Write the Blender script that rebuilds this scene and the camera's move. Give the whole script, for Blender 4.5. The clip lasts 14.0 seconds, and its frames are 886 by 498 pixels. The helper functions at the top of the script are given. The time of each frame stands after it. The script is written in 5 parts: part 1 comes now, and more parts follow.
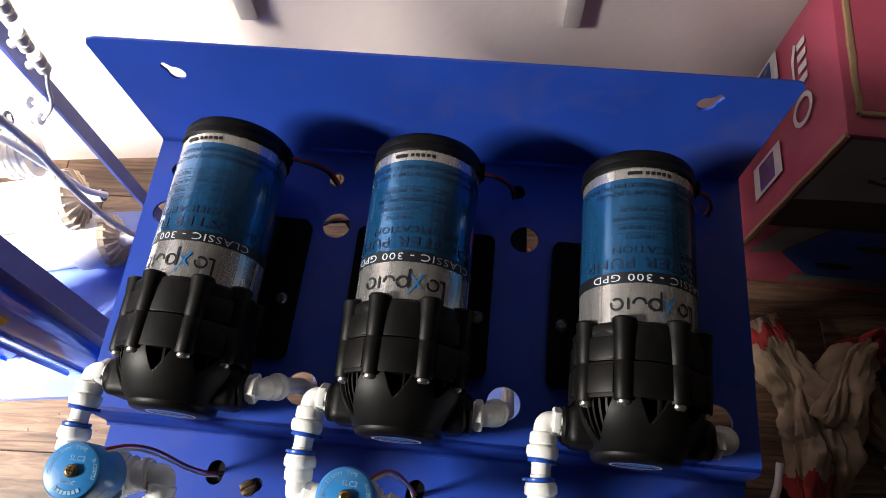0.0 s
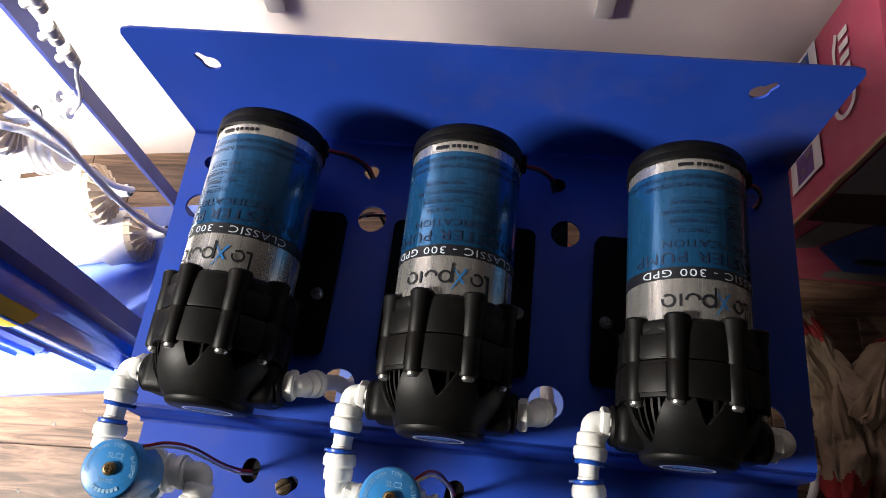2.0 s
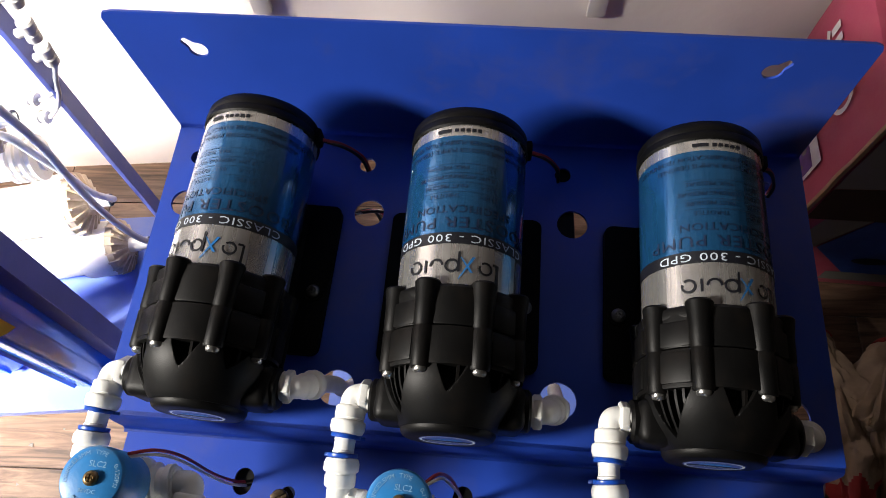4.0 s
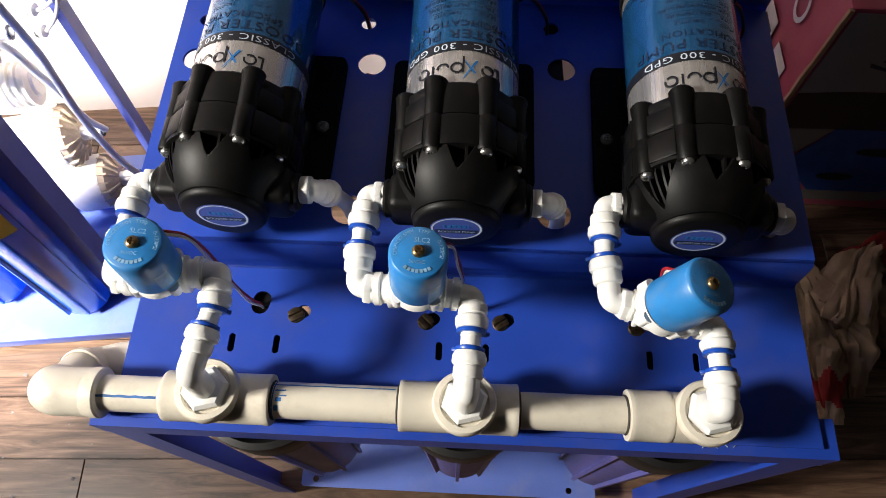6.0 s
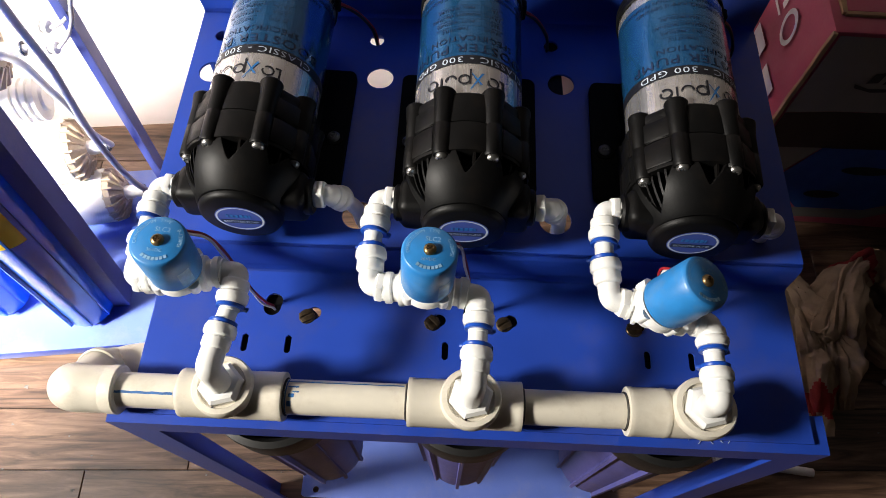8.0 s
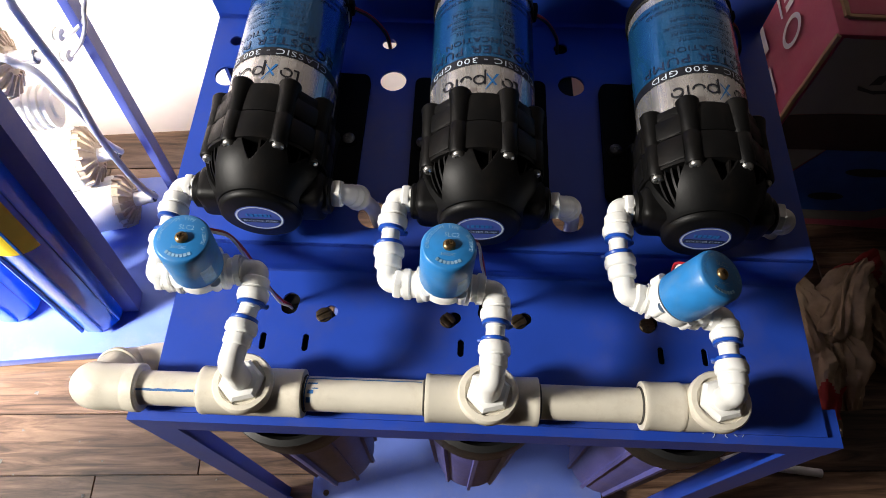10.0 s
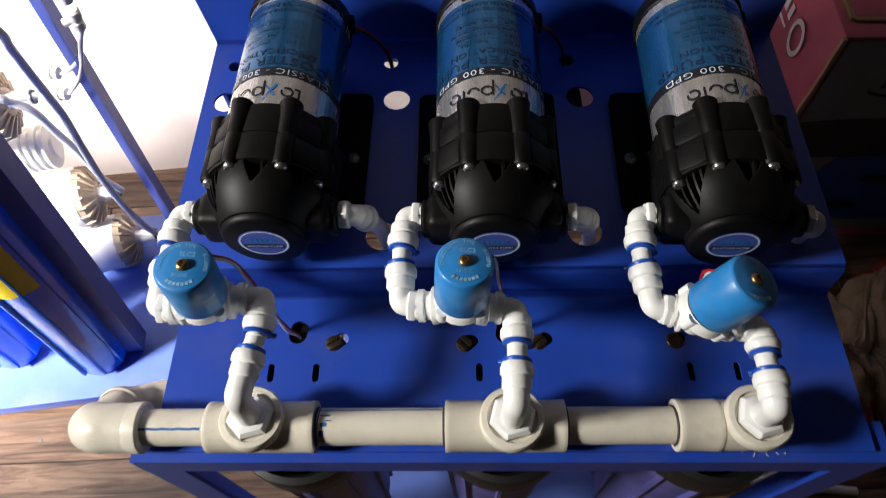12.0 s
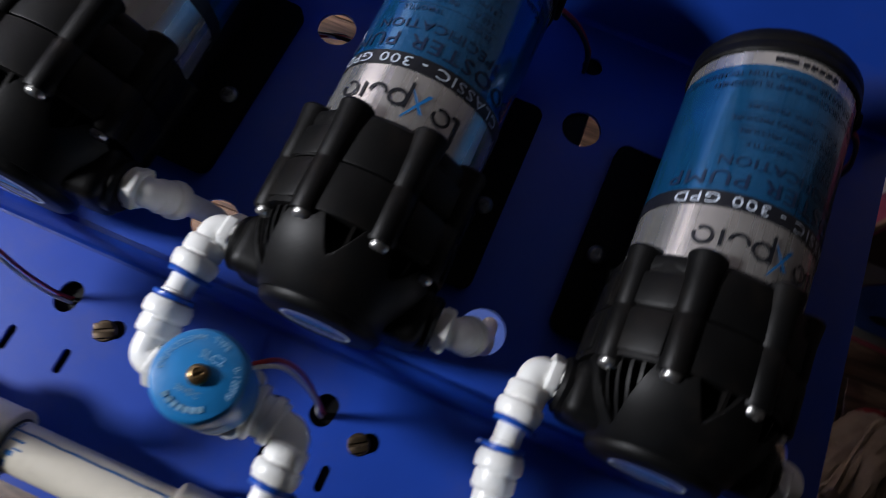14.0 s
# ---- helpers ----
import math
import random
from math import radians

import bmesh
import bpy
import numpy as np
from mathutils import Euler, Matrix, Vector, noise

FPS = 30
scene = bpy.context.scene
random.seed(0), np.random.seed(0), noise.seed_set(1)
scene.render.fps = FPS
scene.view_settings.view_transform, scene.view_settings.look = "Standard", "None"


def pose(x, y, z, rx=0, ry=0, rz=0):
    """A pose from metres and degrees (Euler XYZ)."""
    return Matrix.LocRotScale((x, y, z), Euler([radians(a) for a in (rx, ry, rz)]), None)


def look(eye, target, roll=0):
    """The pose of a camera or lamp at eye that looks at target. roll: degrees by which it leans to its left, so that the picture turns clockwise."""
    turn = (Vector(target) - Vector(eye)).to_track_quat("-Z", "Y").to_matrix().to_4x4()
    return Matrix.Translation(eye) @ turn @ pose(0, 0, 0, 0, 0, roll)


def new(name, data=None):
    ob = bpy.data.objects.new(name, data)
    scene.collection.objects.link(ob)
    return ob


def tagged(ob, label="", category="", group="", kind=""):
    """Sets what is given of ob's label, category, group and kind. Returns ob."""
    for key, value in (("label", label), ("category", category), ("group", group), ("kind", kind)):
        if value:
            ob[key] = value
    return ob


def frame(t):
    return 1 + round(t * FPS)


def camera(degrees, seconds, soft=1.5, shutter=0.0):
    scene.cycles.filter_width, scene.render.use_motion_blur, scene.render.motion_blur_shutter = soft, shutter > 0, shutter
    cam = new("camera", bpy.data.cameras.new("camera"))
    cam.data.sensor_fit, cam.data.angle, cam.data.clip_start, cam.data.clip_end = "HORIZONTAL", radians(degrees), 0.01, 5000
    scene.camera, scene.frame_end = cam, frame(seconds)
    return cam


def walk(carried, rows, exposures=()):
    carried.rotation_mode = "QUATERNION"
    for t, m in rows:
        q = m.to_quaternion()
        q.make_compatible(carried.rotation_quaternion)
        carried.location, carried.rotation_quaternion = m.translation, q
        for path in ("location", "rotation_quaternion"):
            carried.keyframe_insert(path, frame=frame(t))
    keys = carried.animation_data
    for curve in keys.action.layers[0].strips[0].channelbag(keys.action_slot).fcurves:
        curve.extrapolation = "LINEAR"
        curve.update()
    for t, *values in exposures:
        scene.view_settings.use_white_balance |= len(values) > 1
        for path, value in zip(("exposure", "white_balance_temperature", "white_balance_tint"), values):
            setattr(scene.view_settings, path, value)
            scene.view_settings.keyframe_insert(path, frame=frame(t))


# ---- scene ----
cam = camera(66.9, 14.0, soft=0.65, shutter=0.35)
PATH = [
    (0, (0.048, -0.046, 0.459), (-0.11, 0.712, -1.385), -4.7),
    (0.5, (0.048, -0.044, 0.458), (-0.121, 0.71, -1.386), -5.9),
    (1, (0.046, -0.045, 0.455), (-0.123, 0.697, -1.395), -5.9),
    (1.5, (0.039, -0.045, 0.453), (-0.149, 0.691, -1.398), -7.0),
    (2, (0.031, -0.045, 0.447), (-0.173, 0.698, -1.398), -7.9),
    (4.5, (0.009, -0.061, 0.403), (-0.121, 0.743, -1.424), -3.1),
    (5, (-0.002, -0.112, 0.388), (-0.084, 0.654, -1.458), -0.0),
    (5.5, (0.009, -0.157, 0.389), (-0.074, 0.646, -1.44), 0.1),
    (6, (0.011, -0.178, 0.401), (-0.077, 0.647, -1.419), -1.6),
    (6.5, (0.013, -0.189, 0.41), (-0.063, 0.666, -1.397), -0.9),
    (7, (0.013, -0.195, 0.412), (-0.045, 0.667, -1.392), 0.3),
    (7.5, (0.007, -0.197, 0.415), (-0.054, 0.682, -1.38), 0.1),
    (8, (0.003, -0.199, 0.413), (-0.066, 0.69, -1.376), 0.1),
    (10.5, (-0.011, -0.211, 0.418), (-0.082, 0.711, -1.356), -0.6),
    (11, (-0.015, -0.213, 0.421), (-0.073, 0.718, -1.349), -1.6),
    (11.5, (-0.015, -0.217, 0.419), (-0.067, 0.715, -1.349), -2.0),
    (12, (-0.013, -0.207, 0.394), (-0.1, 0.787, -1.339), -3.2),
    (12.5, (-0.011, -0.187, 0.355), (-0.088, 0.955, -1.286), -0.9),
    (13, (-0.004, -0.145, 0.331), (-0.058, 0.996, -1.311), 0.2),
    (13.5, (0.025, -0.1, 0.329), (-0.114, 0.672, -1.511), 1.6),
    (14, (0.052, -0.039, 0.31), (-0.082, 0.591, -1.583), 13.5),
]
EXPOSURES = ((0.0, 2.95, 6500, 10), (8.0, 2.95, 6500, 10), (11.5, 2.75, 6300, 10), (12.3, 2.35, 6200, 10), (13.0, 2.45, 6050, 10), (14.0, 2.25, 5650, 13))
walk(cam, [(t, look(eye, target, roll)) for t, eye, target, roll in PATH], EXPOSURES)

# ---- light: daylight from an opening at the side, sun on the far corner ----
world = bpy.data.worlds.new("sky")
scene.world = world
world.use_nodes = True
wn, wl = world.node_tree.nodes, world.node_tree.links
sky = wn.new("ShaderNodeTexSky")
sky.sky_type, sky.sun_disc = "NISHITA", False
sky.sun_elevation, sky.sun_rotation = radians(52), radians(225)
wl.new(sky.outputs[0], wn["Background"].inputs[0])
wn["Background"].inputs[1].default_value = 0.006

sun = new("sun", bpy.data.lights.new("sun", "SUN"))
sun.data.energy, sun.data.angle, sun.data.color = 4.2, radians(15.0), (1.0, 0.93, 0.84)
sun.matrix_world = look((-0.55, -0.55, 1.0), (0.0, 0.0, 0.0))

day = new("window_light", bpy.data.lights.new("window_light", "AREA"))
day.data.shape, day.data.size, day.data.size_y = "RECTANGLE", 0.21, 0.21
day.data.energy, day.data.color, day.data.spread = 1.38, (1.0, 0.94, 0.85), radians(95)
day.matrix_world = look((-1.20, -0.38, 0.72), (0.0, 0.10, 0.0))


# ---- materials ----
def material(name, color, rough=0.5, metal=0.0, vary=0.15, scale=40.0, bump=0.0, grain=400.0, dirt=None, dirt_amount=0.0, coat=0.0, stretch=None, spread=0.0):
    m = bpy.data.materials.new(name)
    m.use_nodes = True
    n, l = m.node_tree.nodes, m.node_tree.links
    p = n["Principled BSDF"]
    p.inputs["Roughness"].default_value, p.inputs["Metallic"].default_value = rough, metal
    p.inputs["Coat Weight"].default_value = coat
    co = n.new("ShaderNodeTexCoord")
    big = n.new("ShaderNodeTexNoise")
    big.inputs["Scale"].default_value, big.inputs["Detail"].default_value = scale, 5
    l.new(co.outputs["Object"], big.inputs["Vector"])
    fine = n.new("ShaderNodeTexNoise")
    fine.inputs["Scale"].default_value, fine.inputs["Detail"].default_value = grain, 3
    if stretch:
        st = n.new("ShaderNodeVectorMath")
        st.operation = "MULTIPLY"
        st.inputs[1].default_value = stretch
        l.new(co.outputs["Object"], st.inputs[0])
        l.new(st.outputs[0], fine.inputs["Vector"])
    else:
        l.new(co.outputs["Object"], fine.inputs["Vector"])
    ramp = n.new("ShaderNodeMapRange")
    ramp.inputs["From Min"].default_value, ramp.inputs["From Max"].default_value = 0.3, 0.7
    ramp.inputs["To Min"].default_value, ramp.inputs["To Max"].default_value = 1 - vary, 1 + vary
    l.new(big.outputs["Fac"], ramp.inputs["Value"])
    mul = n.new("ShaderNodeVectorMath")
    mul.operation = "SCALE"
    mul.inputs[0].default_value = color
    l.new(ramp.outputs[0], mul.inputs["Scale"])
    out = mul.outputs[0]
    if spread:
        info = n.new("ShaderNodeObjectInfo")
        r2 = n.new("ShaderNodeMapRange")
        r2.inputs["To Min"].default_value, r2.inputs["To Max"].default_value = 1 - spread, 1 + spread
        l.new(info.outputs["Random"], r2.inputs["Value"])
        m2 = n.new("ShaderNodeVectorMath")
        m2.operation = "SCALE"
        l.new(out, m2.inputs[0])
        l.new(r2.outputs[0], m2.inputs["Scale"])
        out = m2.outputs[0]
    if dirt:
        spots = n.new("ShaderNodeTexNoise")
        spots.inputs["Scale"].default_value, spots.inputs["Detail"].default_value, spots.inputs["Roughness"].default_value = scale * 0.7, 9, 0.7
        shift = n.new("ShaderNodeVectorMath")
        shift.operation = "ADD"
        shift.inputs[1].default_value = (3.1, 7.7, 1.3)
        l.new(co.outputs["Object"], shift.inputs[0])
        l.new(shift.outputs[0], spots.inputs["Vector"])
        cut = n.new("ShaderNodeMapRange")
        cut.inputs["From Min"].default_value, cut.inputs["From Max"].default_value = 0.5, 0.75
        cut.inputs["To Max"].default_value = dirt_amount
        l.new(spots.outputs["Fac"], cut.inputs["Value"])
        mix = n.new("ShaderNodeMix")
        mix.data_type = "RGBA"
        mix.inputs["B"].default_value = (*dirt, 1)
        l.new(cut.outputs[0], mix.inputs["Factor"])
        l.new(out, mix.inputs["A"])
        out = mix.outputs["Result"]
    l.new(out, p.inputs["Base Color"])
    rr = n.new("ShaderNodeMapRange")
    rr.inputs["To Min"].default_value, rr.inputs["To Max"].default_value = max(0.03, rough - 0.1), min(1, rough + 0.1)
    l.new(fine.outputs["Fac"], rr.inputs["Value"])
    l.new(rr.outputs[0], p.inputs["Roughness"])
    if bump:
        b = n.new("ShaderNodeBump")
        b.inputs["Strength"].default_value, b.inputs["Distance"].default_value = bump, 0.001
        l.new(fine.outputs["Fac"], b.inputs["Height"])
        l.new(b.outputs[0], p.inputs["Normal"])
    return m


BLUE = material("blue powder coat", (0.017, 0.062, 0.42), 0.38, vary=0.10, scale=14, bump=0.045, grain=1100, dirt=(0.16, 0.13, 0.11), dirt_amount=0.30)
BASE = material("pale blue dusty coat", (0.11, 0.18, 0.56), 0.5, vary=0.12, scale=12, bump=0.1, grain=700, dirt=(0.35, 0.33, 0.33), dirt_amount=0.35)
BLACK = material("black moulded plastic", (0.003, 0.003, 0.0031), 0.46, vary=0.3, scale=60, bump=0.10, grain=1600, dirt=(0.04, 0.028, 0.02), dirt_amount=0.16)
BLACK.node_tree.nodes["Principled BSDF"].inputs["Specular IOR Level"].default_value = 0.18
RUBBER = material("black rubber", (0.003, 0.003, 0.003), 0.75, vary=0.3, scale=60, bump=0.2, grain=900)
RUBBER.node_tree.nodes["Principled BSDF"].inputs["Specular IOR Level"].default_value = 0.12
SILVER = material("silver label film", (0.66, 0.65, 0.63), 0.27, metal=0.85, vary=0.06, scale=90, grain=160, bump=0.35, stretch=(1, 0.03, 1))
FILM = material("blue label film", (0.018, 0.120, 0.30), 0.20, metal=0.65, vary=0.12, scale=60, grain=160, coat=0.4, bump=0.35, stretch=(1, 0.03, 1))
INK = material("black ink", (0.006, 0.007, 0.012), 0.45, vary=0.1)
INKBLUE = material("dark blue ink", (0.005, 0.015, 0.05), 0.45, vary=0.1)
SWOOSH = material("blue ink", (0.02, 0.16, 0.45), 0.4, vary=0.1)
BADGE = material("lilac-blue sticker", (0.05, 0.085, 0.34), 0.5, vary=0.1)
PALEINK = material("pale ink", (0.55, 0.62, 0.72), 0.45, vary=0.1)
COILINK = material("worn pale blue ink", (0.22, 0.42, 0.62), 0.45, vary=0.3, scale=200)
# dusty, and paler than BLUE: the strong light's haze is put into the colour
POST = material("dusty blue coat paled for glare haze", (0.085, 0.115, 0.40), 0.5, vary=0.12, scale=10, bump=0.1, grain=800, dirt=(0.3, 0.3, 0.36), dirt_amount=0.4)
WHITE = material("white fitting plastic", (0.86, 0.86, 0.83), 0.32, vary=0.05, scale=70, bump=0.04, grain=600, dirt=(0.45, 0.38, 0.27), dirt_amount=0.25)
CLIP = material("blue clip plastic", (0.01, 0.07, 0.42), 0.35, vary=0.1)
PVC = material("cream pvc", (0.72, 0.67, 0.56), 0.38, vary=0.06, scale=50, bump=0.06, grain=500, dirt=(0.34, 0.26, 0.17), dirt_amount=0.4)
# near-black colour for the shadow line where pipe enters socket
JOINTSHADE = material("dark joint shade", (0.035, 0.032, 0.028), 0.7, vary=0.4, scale=200)
CEMENT = material("blue solvent cement", (0.02, 0.12, 0.35), 0.4, vary=0.3, scale=120)
COIL = material("blue coil casing", (0.025, 0.21, 0.54), 0.36, vary=0.10, scale=90, bump=0.06, grain=900, dirt=(0.22, 0.27, 0.30), dirt_amount=0.30)
BRASS = material("worn brass", (0.27, 0.18, 0.085), 0.36, metal=0.9, vary=0.3, scale=300)
OLDBRASS = material("dark tarnished brass", (0.095, 0.068, 0.042), 0.42, metal=0.85, vary=0.4, scale=300)
STEEL = material("zinc screw", (0.55, 0.54, 0.52), 0.3, metal=0.95, vary=0.2, scale=300)
DULLSTEEL = material("dull zinc screw", (0.22, 0.22, 0.22), 0.4, metal=0.9, vary=0.3, scale=300)
RED = material("red wire", (0.35, 0.015, 0.02), 0.4, vary=0.1)
WIREBLACK = material("black wire", (0.012, 0.012, 0.012), 0.45, vary=0.1)
WIREWHITE = material("white wire", (0.7, 0.66, 0.62), 0.45, vary=0.1)
TUBE = material("white poly tubing", (0.68, 0.68, 0.70), 0.35, vary=0.06)
MEMB = material("white membrane housing", (0.76, 0.75, 0.72), 0.35, vary=0.05, dirt=(0.5, 0.42, 0.3), dirt_amount=0.3)
CAPTAN = material("yellowed cap plastic", (0.50, 0.41, 0.31), 0.45, vary=0.15, scale=60, dirt=(0.25, 0.18, 0.11), dirt_amount=0.5)
TUBEBLUE = material("glossy blue housing", (0.013, 0.16, 0.82), 0.16, vary=0.1, scale=20, coat=0.3)
HOUSING = material("dusty blue filter housing", (0.10, 0.10, 0.34), 0.45, vary=0.15, scale=25, dirt=(0.2, 0.15, 0.17), dirt_amount=0.5)
YELLOW = material("yellow sticker", (0.80, 0.60, 0.02), 0.4, vary=0.05)
WALL = material("pink-white plaster", (0.80, 0.71, 0.68), 0.85, vary=0.05, scale=5, bump=0.7, grain=45, dirt=(0.45, 0.36, 0.32), dirt_amount=0.18)
# for the unseen side and rear walls: near-black so they bounce little light
LOWBOUNCE = material("dark brown low-bounce surface", (0.03, 0.025, 0.022), 0.8, vary=0.1, scale=4)
# unseen ceiling's colour, near-black to keep fill light down
CEIL = material("near-black low-bounce ceiling", (0.035, 0.033, 0.03), 0.9, vary=0.04, scale=6)
MAROON = material("maroon printed card", (0.42, 0.062, 0.115), 0.42, vary=0.12, scale=9, bump=0.06, grain=300, dirt=(0.45, 0.3, 0.25), dirt_amount=0.25)
CARD = material("grey-white printed card", (0.17, 0.16, 0.145), 0.55, vary=0.08, scale=14, dirt=(0.2, 0.16, 0.12), dirt_amount=0.4)
CARDBROWN = material("torn brown card", (0.34, 0.22, 0.12), 0.8, vary=0.2, scale=30)
PRINTBLUE = material("blue print", (0.015, 0.06, 0.26), 0.5, vary=0.15, scale=40)
PRINTDARK = material("dark print", (0.02, 0.012, 0.014), 0.4, vary=0.2, scale=30)
PRINTPURPLE = material("purple print", (0.12, 0.05, 0.2), 0.4, vary=0.3, scale=60)
PRINTWHITE = material("white print", (0.72, 0.68, 0.66), 0.4, vary=0.06)
CLOTH = material("beige knitted cotton", (0.30, 0.215, 0.145), 0.95, vary=0.2, scale=30, bump=0.8, grain=900, dirt=(0.15, 0.1, 0.07), dirt_amount=0.5)
CLOTHRED = material("red knitted band", (0.25, 0.016, 0.016), 0.9, vary=0.2, scale=40, bump=0.8, grain=900)
RIM = material("black rim plastic", (0.008, 0.008, 0.008), 0.5, vary=0.3, dirt=(0.06, 0.05, 0.035), dirt_amount=0.3)


def wood():
    m = material("brown wood-print vinyl", (0.2, 0.12, 0.08), 0.38)
    n, l = m.node_tree.nodes, m.node_tree.links
    p = n["Principled BSDF"]
    co = n.new("ShaderNodeTexCoord")
    info = n.new("ShaderNodeObjectInfo")
    add = n.new("ShaderNodeVectorMath")
    add.operation = "MULTIPLY_ADD"
    add.inputs[1].default_value = (1.2, 14, 1)
    sc = n.new("ShaderNodeVectorMath")
    sc.operation = "SCALE"
    sc.inputs[0].default_value = (17, 9, 5)
    l.new(info.outputs["Random"], sc.inputs["Scale"])
    l.new(co.outputs["Object"], add.inputs[0])
    l.new(sc.outputs[0], add.inputs[2])
    g = n.new("ShaderNodeTexNoise")
    g.inputs["Scale"].default_value, g.inputs["Detail"].default_value, g.inputs["Roughness"].default_value, g.inputs["Distortion"].default_value = 5, 9, 0.65, 1.2
    l.new(add.outputs[0], g.inputs["Vector"])
    r = n.new("ShaderNodeValToRGB")
    e = r.color_ramp.elements
    e[0].position, e[0].color = 0.36, (0.045, 0.024, 0.015, 1)
    e[1].position, e[1].color = 0.66, (0.235, 0.145, 0.095, 1)
    mid = e.new(0.5)
    mid.color = (0.125, 0.072, 0.046, 1)
    l.new(g.outputs["Fac"], r.inputs["Fac"])
    m2 = n.new("ShaderNodeVectorMath")
    m2.operation = "SCALE"
    tone = n.new("ShaderNodeMapRange")
    tone.inputs["To Min"].default_value, tone.inputs["To Max"].default_value = 0.75, 1.25
    l.new(info.outputs["Random"], tone.inputs["Value"])
    l.new(r.outputs[0], m2.inputs[0])
    l.new(tone.outputs[0], m2.inputs["Scale"])
    l.new(m2.outputs[0], p.inputs["Base Color"])
    return m


WOOD = wood()


# ---- mesh helpers ----
def link_mesh(name, bm, mat, smooth=True):
    me = bpy.data.meshes.new(name)
    bmesh.ops.recalc_face_normals(bm, faces=bm.faces)
    bm.to_mesh(me)
    bm.free()
    me.materials.append(mat)
    if smooth:
        me.shade_smooth()
        me.set_sharp_from_angle(angle=radians(38))
    return new(name, me)


def part(name, bm, mat, parent, label="", smooth=True):
    ob = link_mesh(name, bm, mat, smooth)
    ob.parent = parent
    if label:
        ob["label"] = label
    return ob


def thing(name, m=None, label="", category="", group="", kind=""):
    ob = new(name)
    ob.empty_display_size = 0.01
    if m is not None:
        ob.matrix_world = m
    return tagged(ob, label, category, group, kind)


def frame_to(p0, p1):
    """A matrix whose z runs from p0 to p1."""
    d = Vector(p1) - Vector(p0)
    return Matrix.Translation(p0) @ d.to_track_quat("Z", "Y").to_matrix().to_4x4()


def revolve(bm, profile, m=Matrix(), seg=32, closed=False):
    """Rings of (radius, z) joined round z, capped where the radius is 0."""
    rings = []
    for r, z in profile:
        if r <= 1e-6:
            rings.append([bm.verts.new(m @ Vector((0, 0, z)))])
        else:
            rings.append([bm.verts.new(m @ Vector((r * math.cos(2 * math.pi * k / seg), r * math.sin(2 * math.pi * k / seg), z))) for k in range(seg)])
    pairs = list(zip(rings, rings[1:]))
    if closed:
        pairs.append((rings[-1], rings[0]))
    for a, b in pairs:
        for k in range(seg):
            j = (k + 1) % seg
            if len(a) == 1 and len(b) == 1:
                continue
            if len(a) == 1:
                bm.faces.new((a[0], b[k], b[j]))
            elif len(b) == 1:
                bm.faces.new((a[k], a[j], b[0]))
            else:
                bm.faces.new((a[k], a[j], b[j], b[k]))
    return bm


def rod(bm, p0, p1, r, seg=20, bevel=0.0008):
    h = (Vector(p1) - Vector(p0)).length
    b = min(bevel, r * 0.45, h * 0.45)
    return revolve(bm, [(0, 0), (r - b, 0), (r, b), (r, h - b), (r - b, h), (0, h)], frame_to(p0, p1), seg)


def smooth_path(points, steps=8):
    """A Catmull-Rom line through the points."""
    p = [Vector(q) for q in points]
    p = [2 * p[0] - p[1]] + p + [2 * p[-1] - p[-2]]
    out = []
    for a, b, c, d in zip(p, p[1:], p[2:], p[3:]):
        for k in range(steps):
            t = k / steps
            out.append(0.5 * (2 * b + (c - a) * t + (2 * a - 5 * b + 4 * c - d) * t * t + (3 * b - 3 * c + d - a) * t ** 3))
    return out + [p[-2]]


def sweep(bm, line, r, seg=12, flat=None):
    """A tube along a line; r is a number or one radius a point; flat(k, angle) scales it."""
    line = [Vector(q) for q in line]
    rs = r if isinstance(r, (list, tuple)) else [r] * len(line)
    up, rings = None, []
    for k, q in enumerate(line):
        d = (line[min(k + 1, len(line) - 1)] - line[max(k - 1, 0)]).normalized()
        if up is None:
            up = d.orthogonal().normalized()
        up = (up - d * up.dot(d)).normalized()
        side = d.cross(up)
        ring = []
        for j in range(seg):
            a = 2 * math.pi * j / seg
            s = rs[k] * (flat(k, a) if flat else 1)
            ring.append(bm.verts.new(q + (up * math.cos(a) + side * math.sin(a)) * s))
        rings.append(ring)
    for a, b in zip(rings, rings[1:]):
        for j in range(seg):
            i = (j + 1) % seg
            bm.faces.new((a[j], a[i], b[i], b[j]))
    bm.faces.new(rings[0])
    bm.faces.new(rings[-1])
    return bm


def block(bm, lo, hi, bevel=0.001, m=Matrix(), seg=2):
    g = bmesh.ops.create_cube(bm, size=1)
    vs = g["verts"]
    for v in vs:
        v.co = Vector([(lo[k] + hi[k]) / 2 + v.co[k] * (hi[k] - lo[k]) for k in range(3)])
    if bevel:
        es = list({e for v in vs for e in v.link_edges})
        r = bmesh.ops.bevel(bm, geom=es, offset=bevel, segments=seg, affect="EDGES", profile=0.5)
        vs = list({v for f in r["faces"] for v in f.verts} | {v for v in vs if v.is_valid})
    for v in vs:
        v.co = m @ v.co
    return bm


def obround(cx, cy, r, half=0.0, turn=0.0, seg=20):
    """A round or stretched hole's outline."""
    out, c, s = [], math.cos(turn), math.sin(turn)
    for k in range(seg):
        a = 2 * math.pi * (k + 0.5) / seg
        x, y = r * math.cos(a) + math.copysign(half, math.cos(a)), r * math.sin(a)
        out.append((cx + c * x - s * y, cy + s * x + c * y))
    return out


